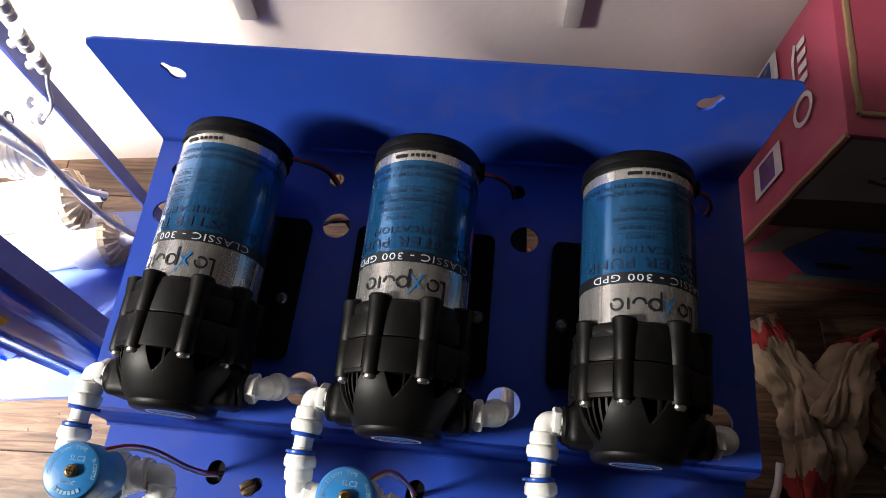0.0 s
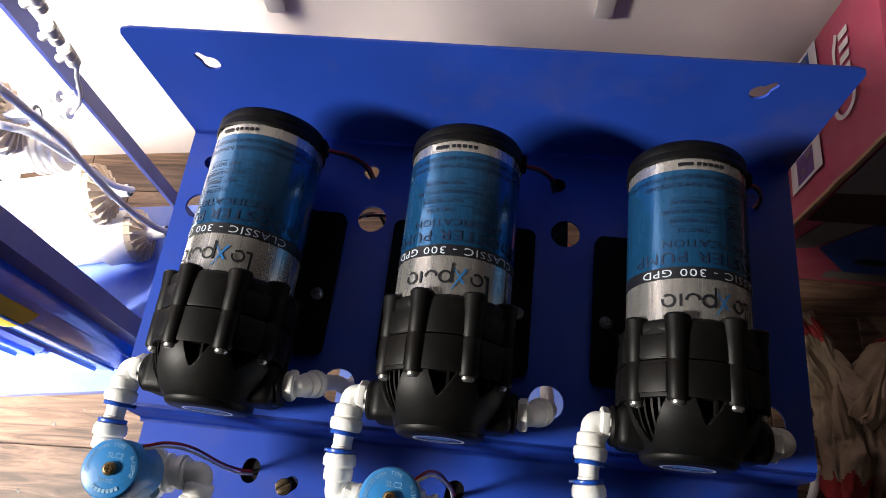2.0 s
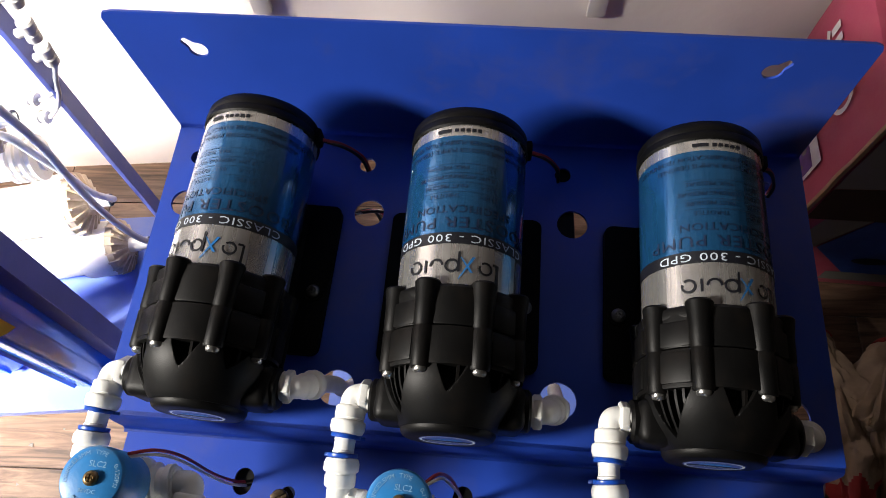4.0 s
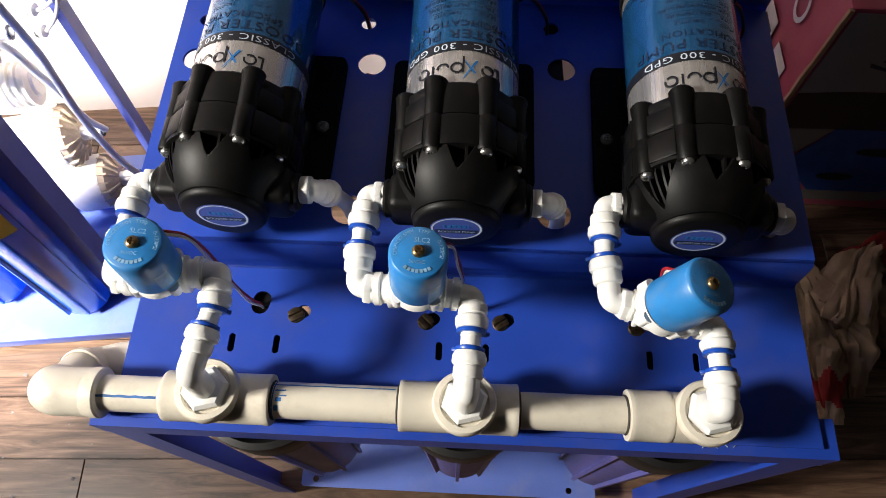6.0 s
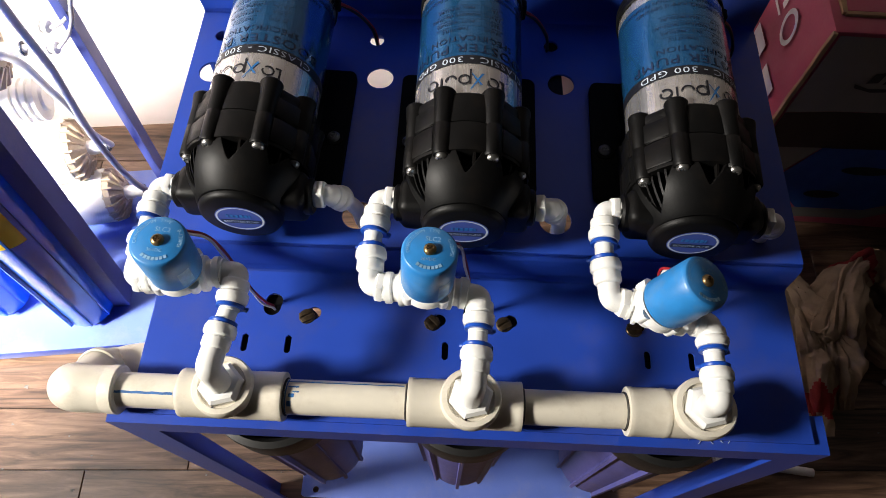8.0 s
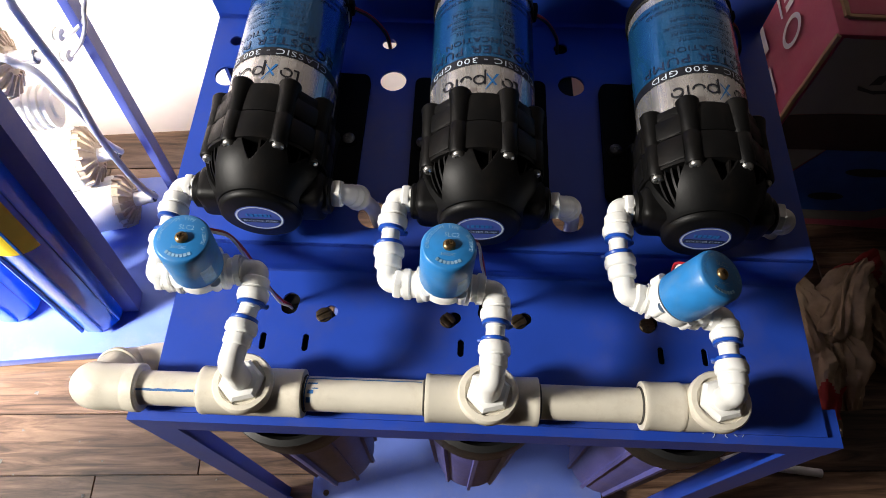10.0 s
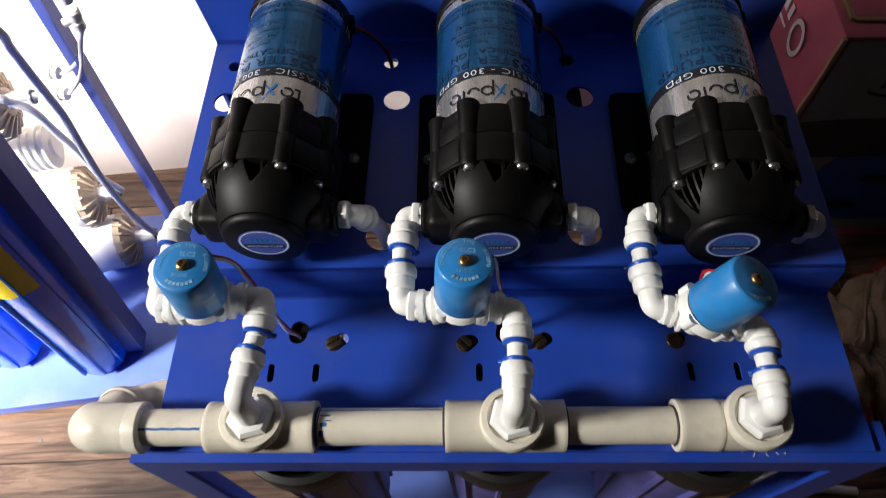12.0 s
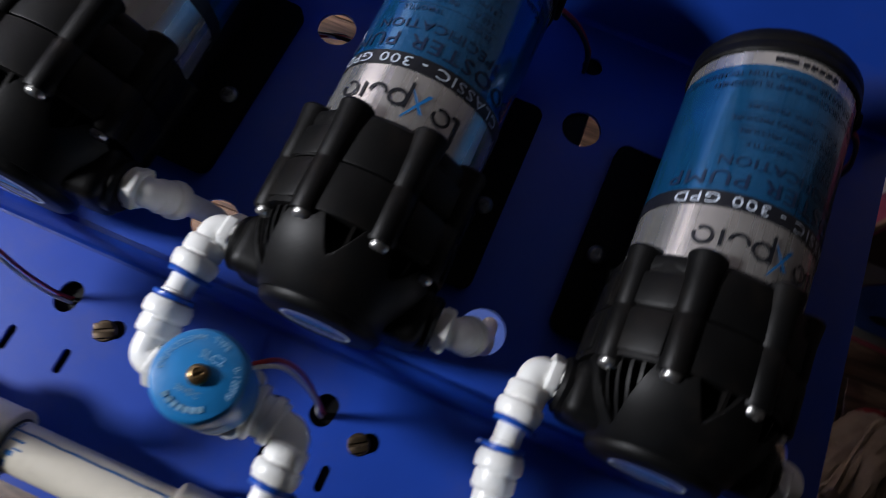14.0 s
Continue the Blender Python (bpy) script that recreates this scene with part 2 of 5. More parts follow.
def sheet(bm, outline, holes, thick, m=Matrix()):
    """A flat plate of an outline with holes, in the xy plane of m, thick below."""
    start = set(bm.verts)
    edges = []
    for loop in [outline, *holes]:
        vs = [bm.verts.new((x, y, 0)) for x, y in loop]
        edges += [bm.edges.new((a, b)) for a, b in zip(vs, vs[1:] + vs[:1])]
    r = bmesh.ops.triangle_fill(bm, use_beauty=True, use_dissolve=False, edges=edges)
    faces = [f for f in r["geom"] if isinstance(f, bmesh.types.BMFace)]
    e = bmesh.ops.extrude_face_region(bm, geom=faces)
    for v in e["geom"]:
        if isinstance(v, bmesh.types.BMVert):
            v.co.z -= thick
    for v in bm.verts:
        if v not in start:
            v.co = m @ v.co
    return bm


def rounded(x0, y0, x1, y1, r, seg=5):
    out = []
    for cx, cy, a0 in ((x1 - r, y1 - r, 0), (x0 + r, y1 - r, 90), (x0 + r, y0 + r, 180), (x1 - r, y0 + r, 270)):
        out += [(cx + r * math.cos(radians(a0 + 90 * k / seg)), cy + r * math.sin(radians(a0 + 90 * k / seg))) for k in range(seg + 1)]
    return out


def lettering(text, size, place, align="CENTER", spacing=1.0):
    """A bmesh of the built-in font's letters, each vertex sent through place(u, v)."""
    cu = bpy.data.curves.new("text", "FONT")
    cu.body, cu.size, cu.align_x, cu.align_y, cu.space_character = text, size, align, "CENTER", spacing
    cu.resolution_u = 2
    ob = new("text", cu)
    bpy.context.view_layer.update()
    me = bpy.data.meshes.new_from_object(ob.evaluated_get(bpy.context.evaluated_depsgraph_get()))
    bm = bmesh.new()
    bm.from_mesh(me)
    bpy.data.objects.remove(ob)
    bpy.data.curves.remove(cu)
    bpy.data.meshes.remove(me)
    long = [e for e in bm.edges if e.calc_length() > size * 0.3]
    bmesh.ops.subdivide_edges(bm, edges=long, cuts=1)
    for v in bm.verts:
        v.co = place(v.co.x, v.co.y)
    return bm


# ---- the room ----
FLOOR = -0.54
RACK = pose(0, 0, 0, 0, 0, 1.9)


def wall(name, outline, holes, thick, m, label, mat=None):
    ob = link_mesh(name, sheet(bmesh.new(), outline, holes, thick, m), mat or LOWBOUNCE, False)
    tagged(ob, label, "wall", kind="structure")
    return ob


# back wall, slightly out of line with the rack
WALLM = pose(0, 0.556, 0, 90, 0, 8)
wall("wall_north", [(-1.75, FLOOR - 0.02), (0.90, FLOOR - 0.02), (0.90, 1.9), (-1.75, 1.9)], [], 0.12, WALLM, "rough pink-white plastered wall with trowel marks", WALL)
# unseen walls added to hold bounce down; the window's edges limit the sun
WINDOW = [(-0.52, -0.2), (0.3, -0.2), (0.3, 1.24), (-0.52, 1.24)]
wall("wall_west", [(-1.9, FLOOR - 0.02), (0.4, FLOOR - 0.02), (0.4, 1.9), (-1.9, 1.9)], [WINDOW], 0.12, Matrix(((0, 0, 1, -1.0), (1, 0, 0, 0), (0, 1, 0, 0), (0, 0, 0, 1))), "unseen dark wall, added with a window opening that limits the sun")
wall("wall_east", [(-1.9, FLOOR - 0.02), (0.95, FLOOR - 0.02), (0.95, 1.9), (-1.9, 1.9)], [], 0.12, Matrix(((0, 0, 1, 0.98), (1, 0, 0, 0), (0, 1, 0, 0), (0, 0, 0, 1))), "unseen side wall, added close and dark to cut bounce light")
wall("wall_south", [(-1.0, FLOOR - 0.02), (0.98, FLOOR - 0.02), (0.98, 1.9), (-1.0, 1.9)], [], 0.12, Matrix(((1, 0, 0, 0), (0, 0, 1, -1.8), (0, 1, 0, 0), (0, 0, 0, 1))), "unseen wall added behind the camera, dark to cut bounce light")
# ceiling out of view, added dark so little light bounces back
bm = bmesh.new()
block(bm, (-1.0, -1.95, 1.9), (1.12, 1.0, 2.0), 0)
tagged(link_mesh("ceiling", bm, CEIL, False), "unseen ceiling, added near-black to cut bounce light", "ceiling", kind="structure")

bm = bmesh.new()
block(bm, (-1.95, -1.95, FLOOR - 0.05), (1.12, 1.0, FLOOR - 0.004), 0)
floor = tagged(link_mesh("floor", bm, PRINTDARK, False), "brown wood-print vinyl plank floor with dust and crumbs", "floor", kind="structure")


# ---- the rack ----
rack = thing("filter_stand", RACK, "blue powder-coated steel stand with upright back plate and legs", "stand")


def deck_upper():
    holes = [obround(-0.069, 0.155, 0.0105), obround(0.073, 0.155, 0.0105), obround(-0.203, 0.155, 0.0100), obround(-0.202, 0.193, 0.0055),
             obround(-0.075, 0.194, 0.0058), obround(0.066, 0.194, 0.0058), obround(0.206, 0.192, 0.0058),
             obround(-0.074, 0.031, 0.0115), obround(0.065, 0.033, 0.0115), obround(0.205, 0.034, 0.0115)]
    bm = sheet(bmesh.new(), [(-0.2215, 0.0065), (0.233, 0.0065), (0.233, 0.2175), (-0.2215, 0.2175)], holes, 0.002)
    part("upper_deck", bm, BLUE, rack)


def deck_lower():
    holes = []
    for x in (-0.1315, 0.0095, 0.1505):
        holes.append(obround(x, -0.0275, 0.0062, 0.0022, radians(80)))
    for x, y in ((-0.1035, -0.0345), (-0.0155, -0.036), (0.0345, -0.0345), (0.1235, -0.034)):
        holes.append(obround(x, y, 0.0046, 0.0028, radians(40)))
    for x in (-0.147, -0.117, -0.0085, 0.0225, 0.130, 0.160):
        holes.append(obround(x, -0.0565, 0.0022, 0.0042, radians(90)))
    bm = sheet(bmesh.new(), [(-0.2155, -0.108), (0.2325, -0.108), (0.2325, 0.0), (-0.2155, 0.0)], holes, 0.002, pose(0, 0, -0.03))
    part("lower_deck", bm, BLUE, rack)


def bent(bm, profile, x0, x1, thick=0.002):
    """A bent strip: a profile of (y, z) drawn along x, rounded at its bends."""
    a = [bm.verts.new((x0, y, z)) for y, z in profile]
    b = [bm.verts.new((x1, y, z)) for y, z in profile]
    fs = [bm.faces.new((a[k], b[k], b[k + 1], a[k + 1])) for k in range(len(profile) - 1)]
    e = bmesh.ops.solidify(bm, geom=fs, thickness=thick)
    return bm


deck_upper()
deck_lower()
part("riser", bent(bmesh.new(), [(0.0065, -0.0005), (0.004, -0.001), (0.0022, -0.004), (0.0012, -0.012), (0.0005, -0.022), (0.0002, -0.0275), (-0.001, -0.0295), (-0.003, -0.0302)], -0.2185, 0.2325), BLUE, rack)


def back_plate():
    lean = pose(0, 0.2190, 0.0, 90 - 6, 0, 0)
    def key(cx, cy, way):
        pts = []
        for k in range(36):
            a = 2 * math.pi * k / 36
            r = 0.0060
            x, y = r * 1.05 * math.cos(a), r * math.sin(a)
            d = math.cos(a - radians(90 + way * 42))
            if d > 0.86:
                x, y = x + 0.0060 * math.cos(radians(90 + way * 42)), y + 0.0060 * math.sin(radians(90 + way * 42))
            pts.append((cx + x, cy + y))
        return pts
    outline = [(-0.2215, 0.004), (0.233, 0.004), (0.2385, 0.1005)]
    outline += [(0.2370, 0.1040), (0.2325, 0.1055), (-0.226, 0.1085), (-0.2325, 0.1070), (-0.2348, 0.1025)]
    bm = sheet(bmesh.new(), outline, [key(-0.180, 0.0790, 1), key(0.1835, 0.0805, -1)], 0.002, lean)
    part("back_plate", bm, BLUE, rack)
    part("bend", bent(bmesh.new(), [(0.2175, -0.0003), (0.2185, 0.0), (0.2192, 0.0012), (0.2197, 0.004)], -0.2215, 0.233), BLUE, rack)


back_plate()


def angle_iron(p0, p1, u, v, w=0.025, t=0.003):
    """An L-section from p0 to p1, its legs along u and v."""
    u, v = Vector(u), Vector(v)
    prof = [(0, 0), (w, 0), (w, t), (t + 0.0015, t), (t, t + 0.0015), (t, w), (0, w)]
    bm = bmesh.new()
    a = [bm.verts.new(Vector(p0) + u * x + v * y) for x, y in prof]
    b = [bm.verts.new(Vector(p1) + u * x + v * y) for x, y in prof]
    n = len(prof)
    for k in range(n):
        bm.faces.new((a[k], a[(k + 1) % n], b[(k + 1) % n], b[k]))
    bm.faces.new(a)
    bm.faces.new(b)
    return bm


FX0, FX1, FY0, FY1, TOPZ = -0.230, 0.243, -0.1135, 0.214, -0.0325
part("front_rail", angle_iron((FX0 + 0.0005, FY0 - 0.0006, TOPZ), (FX1 - 0.0005, FY0 - 0.0006, TOPZ), (0, 1, 0), (0, 0, -1)), BLUE, rack)
part("rear_rail", angle_iron((-0.217, 0.2135, -0.003), (0.229, 0.2135, -0.003), (0, -1, 0), (0, 0, -1), 0.012), BLUE, rack)
for x, y, u, v in ((FX0, FY0, (1, 0, 0), (0, 1, 0)), (FX1, FY0, (-1, 0, 0), (0, 1, 0)), (-0.2185, 0.210, (1, 0, 0), (0, -1, 0)), (0.2305, 0.210, (-1, 0, 0), (0, -1, 0))):
    part("leg", angle_iron((x, y, FLOOR), (x, y, TOPZ - 0.001 if y < 0 else -0.004), u, v), BLUE, rack)
bm = bmesh.new()
sheet(bm, rounded(-0.19, FY0 + 0.006, FX1 - 0.06, FY1 - 0.005, 0.004), [obround(-0.172, -0.098, 0.004), obround(0.15, -0.098, 0.004)], 0.002, pose(0, 0, -0.5))
part("base_shelf", bm, BASE, rack, "pale dusty blue base shelf")
bm = bmesh.new()
for k in range(9):
    x, y = 0.152 + 0.0032 * k, FY0 + 0.0065 + 0.002 * math.sin(k * 2.3)
    sweep(bm, smooth_path([(x, y - 0.0016, TOPZ + 0.0004), (x + 0.0014 * (-1) ** k, y, TOPZ + 0.0005), (x + 0.0012, y + 0.0018, TOPZ + 0.0004)], 3), 0.00025, 5)
part("scribble", bm, PALEINK, rack, "pale scratched scribble on the front rail")


# ---- booster pumps ----
AXIS = 0.047


def along(y0, x=0.0, z=AXIS):
    """z of a revolved part runs to the rear (+y) from y0."""
    return Matrix.Translation((x, y0, z)) @ Matrix.Rotation(radians(-90), 4, "X")


def on_motor(r, y0, turn):
    """Wraps flat print round the motor; it reads from the rear."""
    def place(u, v):
        a = -u / r + turn
        return Vector((r * math.sin(a), y0 - v, AXIS + r * math.cos(a)))
    return place


def band(r, y0, y1, a0, a1, seg=40):
    """A piece of the motor's wrapper between two angles from the top."""
    bm = bmesh.new()
    rows = [[bm.verts.new((r * math.sin(a), y, AXIS + r * math.cos(a))) for a in (a0 + (a1 - a0) * k / seg for k in range(seg + 1))] for y in (y0, y1)]
    for k in range(seg):
        bm.faces.new((rows[0][k], rows[0][k + 1], rows[1][k + 1], rows[1][k]))
    return bm


def join(*bms):
    out = bmesh.new()
    for b in bms:
        me = bpy.data.meshes.new("tmp")
        b.to_mesh(me)
        b.free()
        out.from_mesh(me)
        bpy.data.meshes.remove(me)
    return out


def pan_screw(name, p, d, r, mat, parent, label="", cross=True):
    """A screw head at p facing along d, with a cross or a slot cut as raised quarters."""
    m = frame_to(p, Vector(p) + Vector(d))
    bm = bmesh.new()
    revolve(bm, [(r, 0), (r, r * 0.3), (r * 0.85, r * 0.55), (r * 0.55, r * 0.68), (r * 0.5, r * 0.45), (0, r * 0.3)] if cross else [(r, 0), (r, r * 0.4), (r * 0.9, r * 0.5), (0, r * 0.5)], m, 16)
    if cross:
        for k in range(4):
            a = radians(45 + 90 * k)
            block(bm, (-r * 0.14, -r * 0.14, r * 0.3), (r * 0.14, r * 0.14, r * 0.66), 0, m @ Matrix.Translation((r * 0.34 * math.cos(a), r * 0.34 * math.sin(a), 0)) @ Matrix.Rotation(a, 4, "Z"))
    else:
        for s in (-1, 1):
            block(bm, (-r * 0.8, s * r * 0.42 - r * 0.28, r * 0.3), (r * 0.8, s * r * 0.42 + r * 0.28, r * 0.72), r * 0.05, m)
    return part(name, bm, mat, parent, label)


BOSSES = [24, -24, 63, -63, 117, -117, 156, -156]


# pockets in the domed front: rear edges and closing angle in degrees, where they close, depth
POCKETS = [(-71, -33, -55, 0.0070, 0.0085), (-10, 14, -1, 0.0165, 0.0075), (31, 56, 38, 0.0185, 0.0070), (66, 110, 88, 0.0200, 0.0060), (124, 152, 138, 0.0180, 0.0070), (-152, -124, -138, 0.0180, 0.0070), (-112, -80, -96, 0.0200, 0.0060)]


def hood_radius(y):
    t = min(1.0, max(0.0, (y - 0.002) / 0.0276))
    return 0.0262 + 0.0126 * math.sin(t * math.pi / 2) ** 0.9 - 0.0006 * t


def hood():
    """The smooth black front of the pump head with its pockets, as a ring of strips."""
    bm = bmesh.new()
    ys = [0.002 + 0.0276 * k / 30 for k in range(31)]
    rows = []
    for y in ys:
        row = []
        for d in (0.5 * i - 180 for i in range(720)):
            r = hood_radius(y)
            for a0, a1, ac, yc, depth in POCKETS:
                t = (y - yc) / (0.0296 - yc)
                if t > 0:
                    edge = min(d - ac - (a0 - ac) * t ** 0.75, ac + (a1 - ac) * t ** 0.75 - d)
                    r -= depth * min(1.0, 0.25 + 1.6 * t) * min(1.0, max(0.0, edge / 2.2))
            a = radians(d)
            row.append(bm.verts.new((r * math.sin(a), y, AXIS - 0.002 * (1 - (y - 0.002) / 0.0276) + r * math.cos(a))))
        rows.append(row)
    for a, b in zip(rows, rows[1:]):
        for k in range(720):
            j = (k + 1) % 720
            bm.faces.new((a[k], a[j], b[j], b[k]))
    bm.faces.new(rows[0])
    bm.faces.new(rows[-1])
    return bm


def fin(a, y0):
    """A thin curved rib standing in a pocket at an angle from the top."""
    bm = bmesh.new()
    mm = Matrix.Translation((0, 0, AXIS)) @ Matrix.Rotation(radians(a), 4, "Y")
    n = 7
    sides = []
    for dx in (-0.0007, 0.0007):
        upper = [mm @ Vector((dx, y0 + (0.0294 - y0) * k / n, hood_radius(y0 + (0.0294 - y0) * k / n) - 0.0012 - 0.0012 * (1 - k / n))) for k in range(n + 1)]
        lower = [mm @ Vector((dx, y0 + (0.0294 - y0) * k / n, 0.0265)) for k in range(n + 1)]
        sides.append(([bm.verts.new(p) for p in upper], [bm.verts.new(p) for p in lower]))
    (u0, l0), (u1, l1) = sides
    for k in range(n):
        bm.faces.new((u0[k], u0[k + 1], l0[k + 1], l0[k]))
        bm.faces.new((u1[k], u1[k + 1], l1[k + 1], l1[k]))
        bm.faces.new((u0[k], u0[k + 1], u1[k + 1], u1[k]))
    bm.faces.new((u0[0], u1[0], l1[0], l0[0]))
    bm.faces.new((u0[n], u1[n], l1[n], l0[n]))
    return bm


def pump(m, turn, label):
    top = thing("booster_pump", m, label, "pump", "booster pumps on the stand")
    R = 0.0365
    # motor can and its wrapper
    part("motor", revolve(bmesh.new(), [(0, 0.066), (0.0355, 0.066), (0.0358, 0.068), (0.0358, 0.178), (0, 0.178)], along(0), 56), SILVER, top, "silver motor can")
    part("end_cap", revolve(bmesh.new(), [(0.0367, 0.1755), (0.0376, 0.1765), (0.0376, 0.1805), (0.0372, 0.1812), (0.0374, 0.182), (0.0371, 0.1865), (0.0355, 0.189), (0.0325, 0.1895), (0.0318, 0.1885), (0.011, 0.1885), (0.0105, 0.1905), (0, 0.1905)], along(0), 56), BLACK, top, "black plastic motor end cap")
    wrap = part("label", band(R - 0.0003, 0.0675, 0.1752, radians(-178), radians(178), 72), SILVER, top, "silver film wrapper")
    full = (radians(-150) + turn, radians(150) + turn)
    part("blue_field", band(R - 0.0001, 0.1045, 0.168, *full, 60), FILM, wrap, "glossy translucent blue film")
    part("black_band", band(R, 0.0975, 0.1045, *full, 60), INK, wrap, "black printed band")
    P = lambda y, k=1.0: (lambda u, v: on_motor(R + 0.00025, y, turn)(u * k, v))
    part("print", join(lettering("CLASSIC - 300 GPD", 0.0066, P(0.1010, 1.42), spacing=1.1)), PALEINK, wrap)
    rows = [lettering("BOOSTER PUMP", 0.0098, P(0.1108, 1.3), spacing=1.08), lettering("SPECIFICATION", 0.0066, P(0.1192, 1.25), spacing=1.05)]
    for k, (left, right) in enumerate((("THROTTLE", "24 VDC"), ("INLET PRESSURE", "2.50 A"), ("WORKING PRESSURE", "1.8 LPM"), ("MAX. PRESSURE", "2.5 M"))):
        y = 0.1275 + 0.0062 * k
        rows.append(lettering(right, 0.0038, lambda u, v, y=y: P(y)(u - 0.014, v)))
        rows.append(lettering(left, 0.0038, lambda u, v, y=y: P(y)(u + 0.012, v)))
        rows.append(band(R + 0.00025, y + 0.0024, y + 0.00265, turn - 0.026 / R, turn + 0.022 / R, 16))
    rows.append(lettering("A DIAPHRAGM BOOSTER PUMP IS DESIGNED", 0.0042, P(0.1578)))
    rows.append(lettering("FOR REVERSE OSMOSIS WATER PURIFICATION TECHNOLOGY", 0.0042, P(0.1632)))
    part("print", join(*rows), INKBLUE, wrap)
    # maker's mark as plain shapes
    marks = []
    def stroke(pts, w):
        bm, pl, prev = bmesh.new(), P(0.0835), None
        for i, (u, v) in enumerate(pts):
            q, o = pts[min(i + 1, len(pts) - 1)], pts[max(i - 1, 0)]
            d = Vector((q[0] - o[0], q[1] - o[1])).normalized() * w
            row = (bm.verts.new(pl(u - d.y, v + d.x)), bm.verts.new(pl(u + d.y, v - d.x)))
            if prev:
                bm.faces.new((prev[0], prev[1], row[1], row[0]))
            prev = row
        return bm
    arc = lambda cu, cv, r, a0, a1: [(cu + r * 1.05 * math.cos(radians(a0 + (a1 - a0) * k / 14)), cv + r * math.sin(radians(a0 + (a1 - a0) * k / 14))) for k in range(15)]
    marks.append(stroke([(-0.0225, 0.0085), (-0.0225, -0.0045)], 0.0007))
    marks.append(stroke([(-0.0225, -0.0042), (-0.0192, -0.0042)], 0.0007))
    for u, a0, a1 in ((-0.0150, -20, 310), (0.0040, 0, 360), (0.0128, 180, 360), (0.0262, -20, 310)):
        marks.append(stroke(arc(u, -0.0008, 0.0034, a0, a1), 0.00065))
    marks.append(stroke([(0.0002, 0.0028), (0.0002, -0.0092)], 0.00065))
    marks.append(stroke([(0.0194, -0.0045), (0.0194, 0.0028)], 0.00065))
    part("logo", join(*marks), INK, wrap, "dark abstract maker's mark")
    sw = bmesh.new()
    pl = P(0.0838)
    for a, b in (((-0.0075, 0.0030), (-0.0012, -0.0058)), ((-0.0085, -0.0062), (-0.0005, 0.0072))):
        vs = []
        for k in range(9):
            t = k / 8
            u, v, w = a[0] + (b[0] - a[0]) * t, a[1] + (b[1] - a[1]) * t, 0.0009 * (1 - 0.7 * t)
            vs.append((sw.verts.new(pl(u - w + 0.0005, v)), sw.verts.new(pl(u + w + 0.0005, v))))
        for (p, q), (r, s) in zip(vs, vs[1:]):
            sw.faces.new((p, q, s, r))
    part("swoosh", sw, SWOOSH, wrap, "blue brush stroke")
    bars = [band(R + 0.0002, 0.1705, 0.1728, turn + u / R, turn + (u + w) / R, 4) for u, w in ((-0.020, 0.009), (-0.009, 0.0025), (-0.0055, 0.0025), (-0.002, 0.0025), (0.0015, 0.0025), (0.005, 0.0025))]
    part("print", join(*bars), INK, wrap)
    # pump head: two clamped rings with screw bosses
    part("rear_ring", revolve(bmesh.new(), [(0.0345, 0.0505), (0.0392, 0.0505), (0.0395, 0.0515), (0.0388, 0.0715), (0.037, 0.0735), (0.0345, 0.0735)], along(0), 56, closed=True), BLACK, top)
    part("front_ring", revolve(bmesh.new(), [(0.0, 0.0295), (0.0395, 0.0295), (0.0397, 0.031), (0.0397, 0.0482), (0.0395, 0.0495), (0.0350, 0.0495), (0.0, 0.0495)], along(0), 56), BLACK, top)
    for a in BOSSES:
        x, z = 0.0372 * math.sin(radians(a)), AXIS + 0.0372 * math.cos(radians(a))
        bm = bmesh.new()
        revolve(bm, [(0, 0.0275), (0.0051, 0.0275), (0.0057, 0.0285), (0.0060, 0.0480), (0.0056, 0.0488), (0.0056, 0.0498), (0.0060, 0.0506), (0.0062, 0.0640), (0.0074, 0.0740), (0.0066, 0.0752), (0, 0.0752)], along(0, x, z), 20)
        part("screw_boss", bm, BLACK, top)
        pan_screw("screw", (x, 0.0275, z), (0, -1, 0), 0.0039, STEEL, top, "bright cross-head screw")
    # side windows between the bosses
    for a in (43.5, -43.5, 90, -90):
        c, s = math.cos(radians(a)), math.sin(radians(a))
        mm = Matrix.Translation((0, 0, AXIS)) @ Matrix.Rotation(radians(a), 4, "Y")
        bm = bmesh.new()
        block(bm, (-0.0088, 0.0315, 0.034), (0.0088, 0.0485, 0.0402), 0.0012, mm)
        block(bm, (-0.0088, 0.0508, 0.034), (0.0088, 0.0648, 0.0397), 0.0012, mm)
        block(bm, (-0.0080, 0.0660, 0.034), (0.0080, 0.0725, 0.0388), 0.0012, mm)
        part("rib_panel", bm, BLACK, top)
    # domed front, cut by fluted pockets with thin fins
    dome = part("dome", hood(), BLACK, top)
    for a, y in ((-62, 0.0100), (-54.5, 0.0085), (-47, 0.0085), (-40, 0.0115), (7, 0.0195), (47, 0.0195), (100, 0.0185), (140, 0.0185), (-100, 0.0185), (-140, 0.0185)):
        part("gusset", fin(a, y), BLACK, dome)
    bm = bmesh.new()
    block(bm, (-0.0415, 0.0035, 0.0285), (0.0415, 0.0285, 0.0575), 0.006, seg=3)
    part("port_block", bm, BLACK, top)
    for s in (-1, 1):
        bm = bmesh.new()
        rod(bm, (s * 0.036, 0.0165, 0.043), (s * 0.0445, 0.0165, 0.043), 0.0118, 28, 0.0015)
        part("port", bm, BLACK, top)
    cap = part("front_cap", revolve(bmesh.new(), [(0, -0.0022), (0.0235, -0.0022), (0.0252, -0.0012), (0.0265, 0.001), (0.0265, 0.0035), (0, 0.0035)], along(0, 0, AXIS - 0.004), 48), BLACK, top)
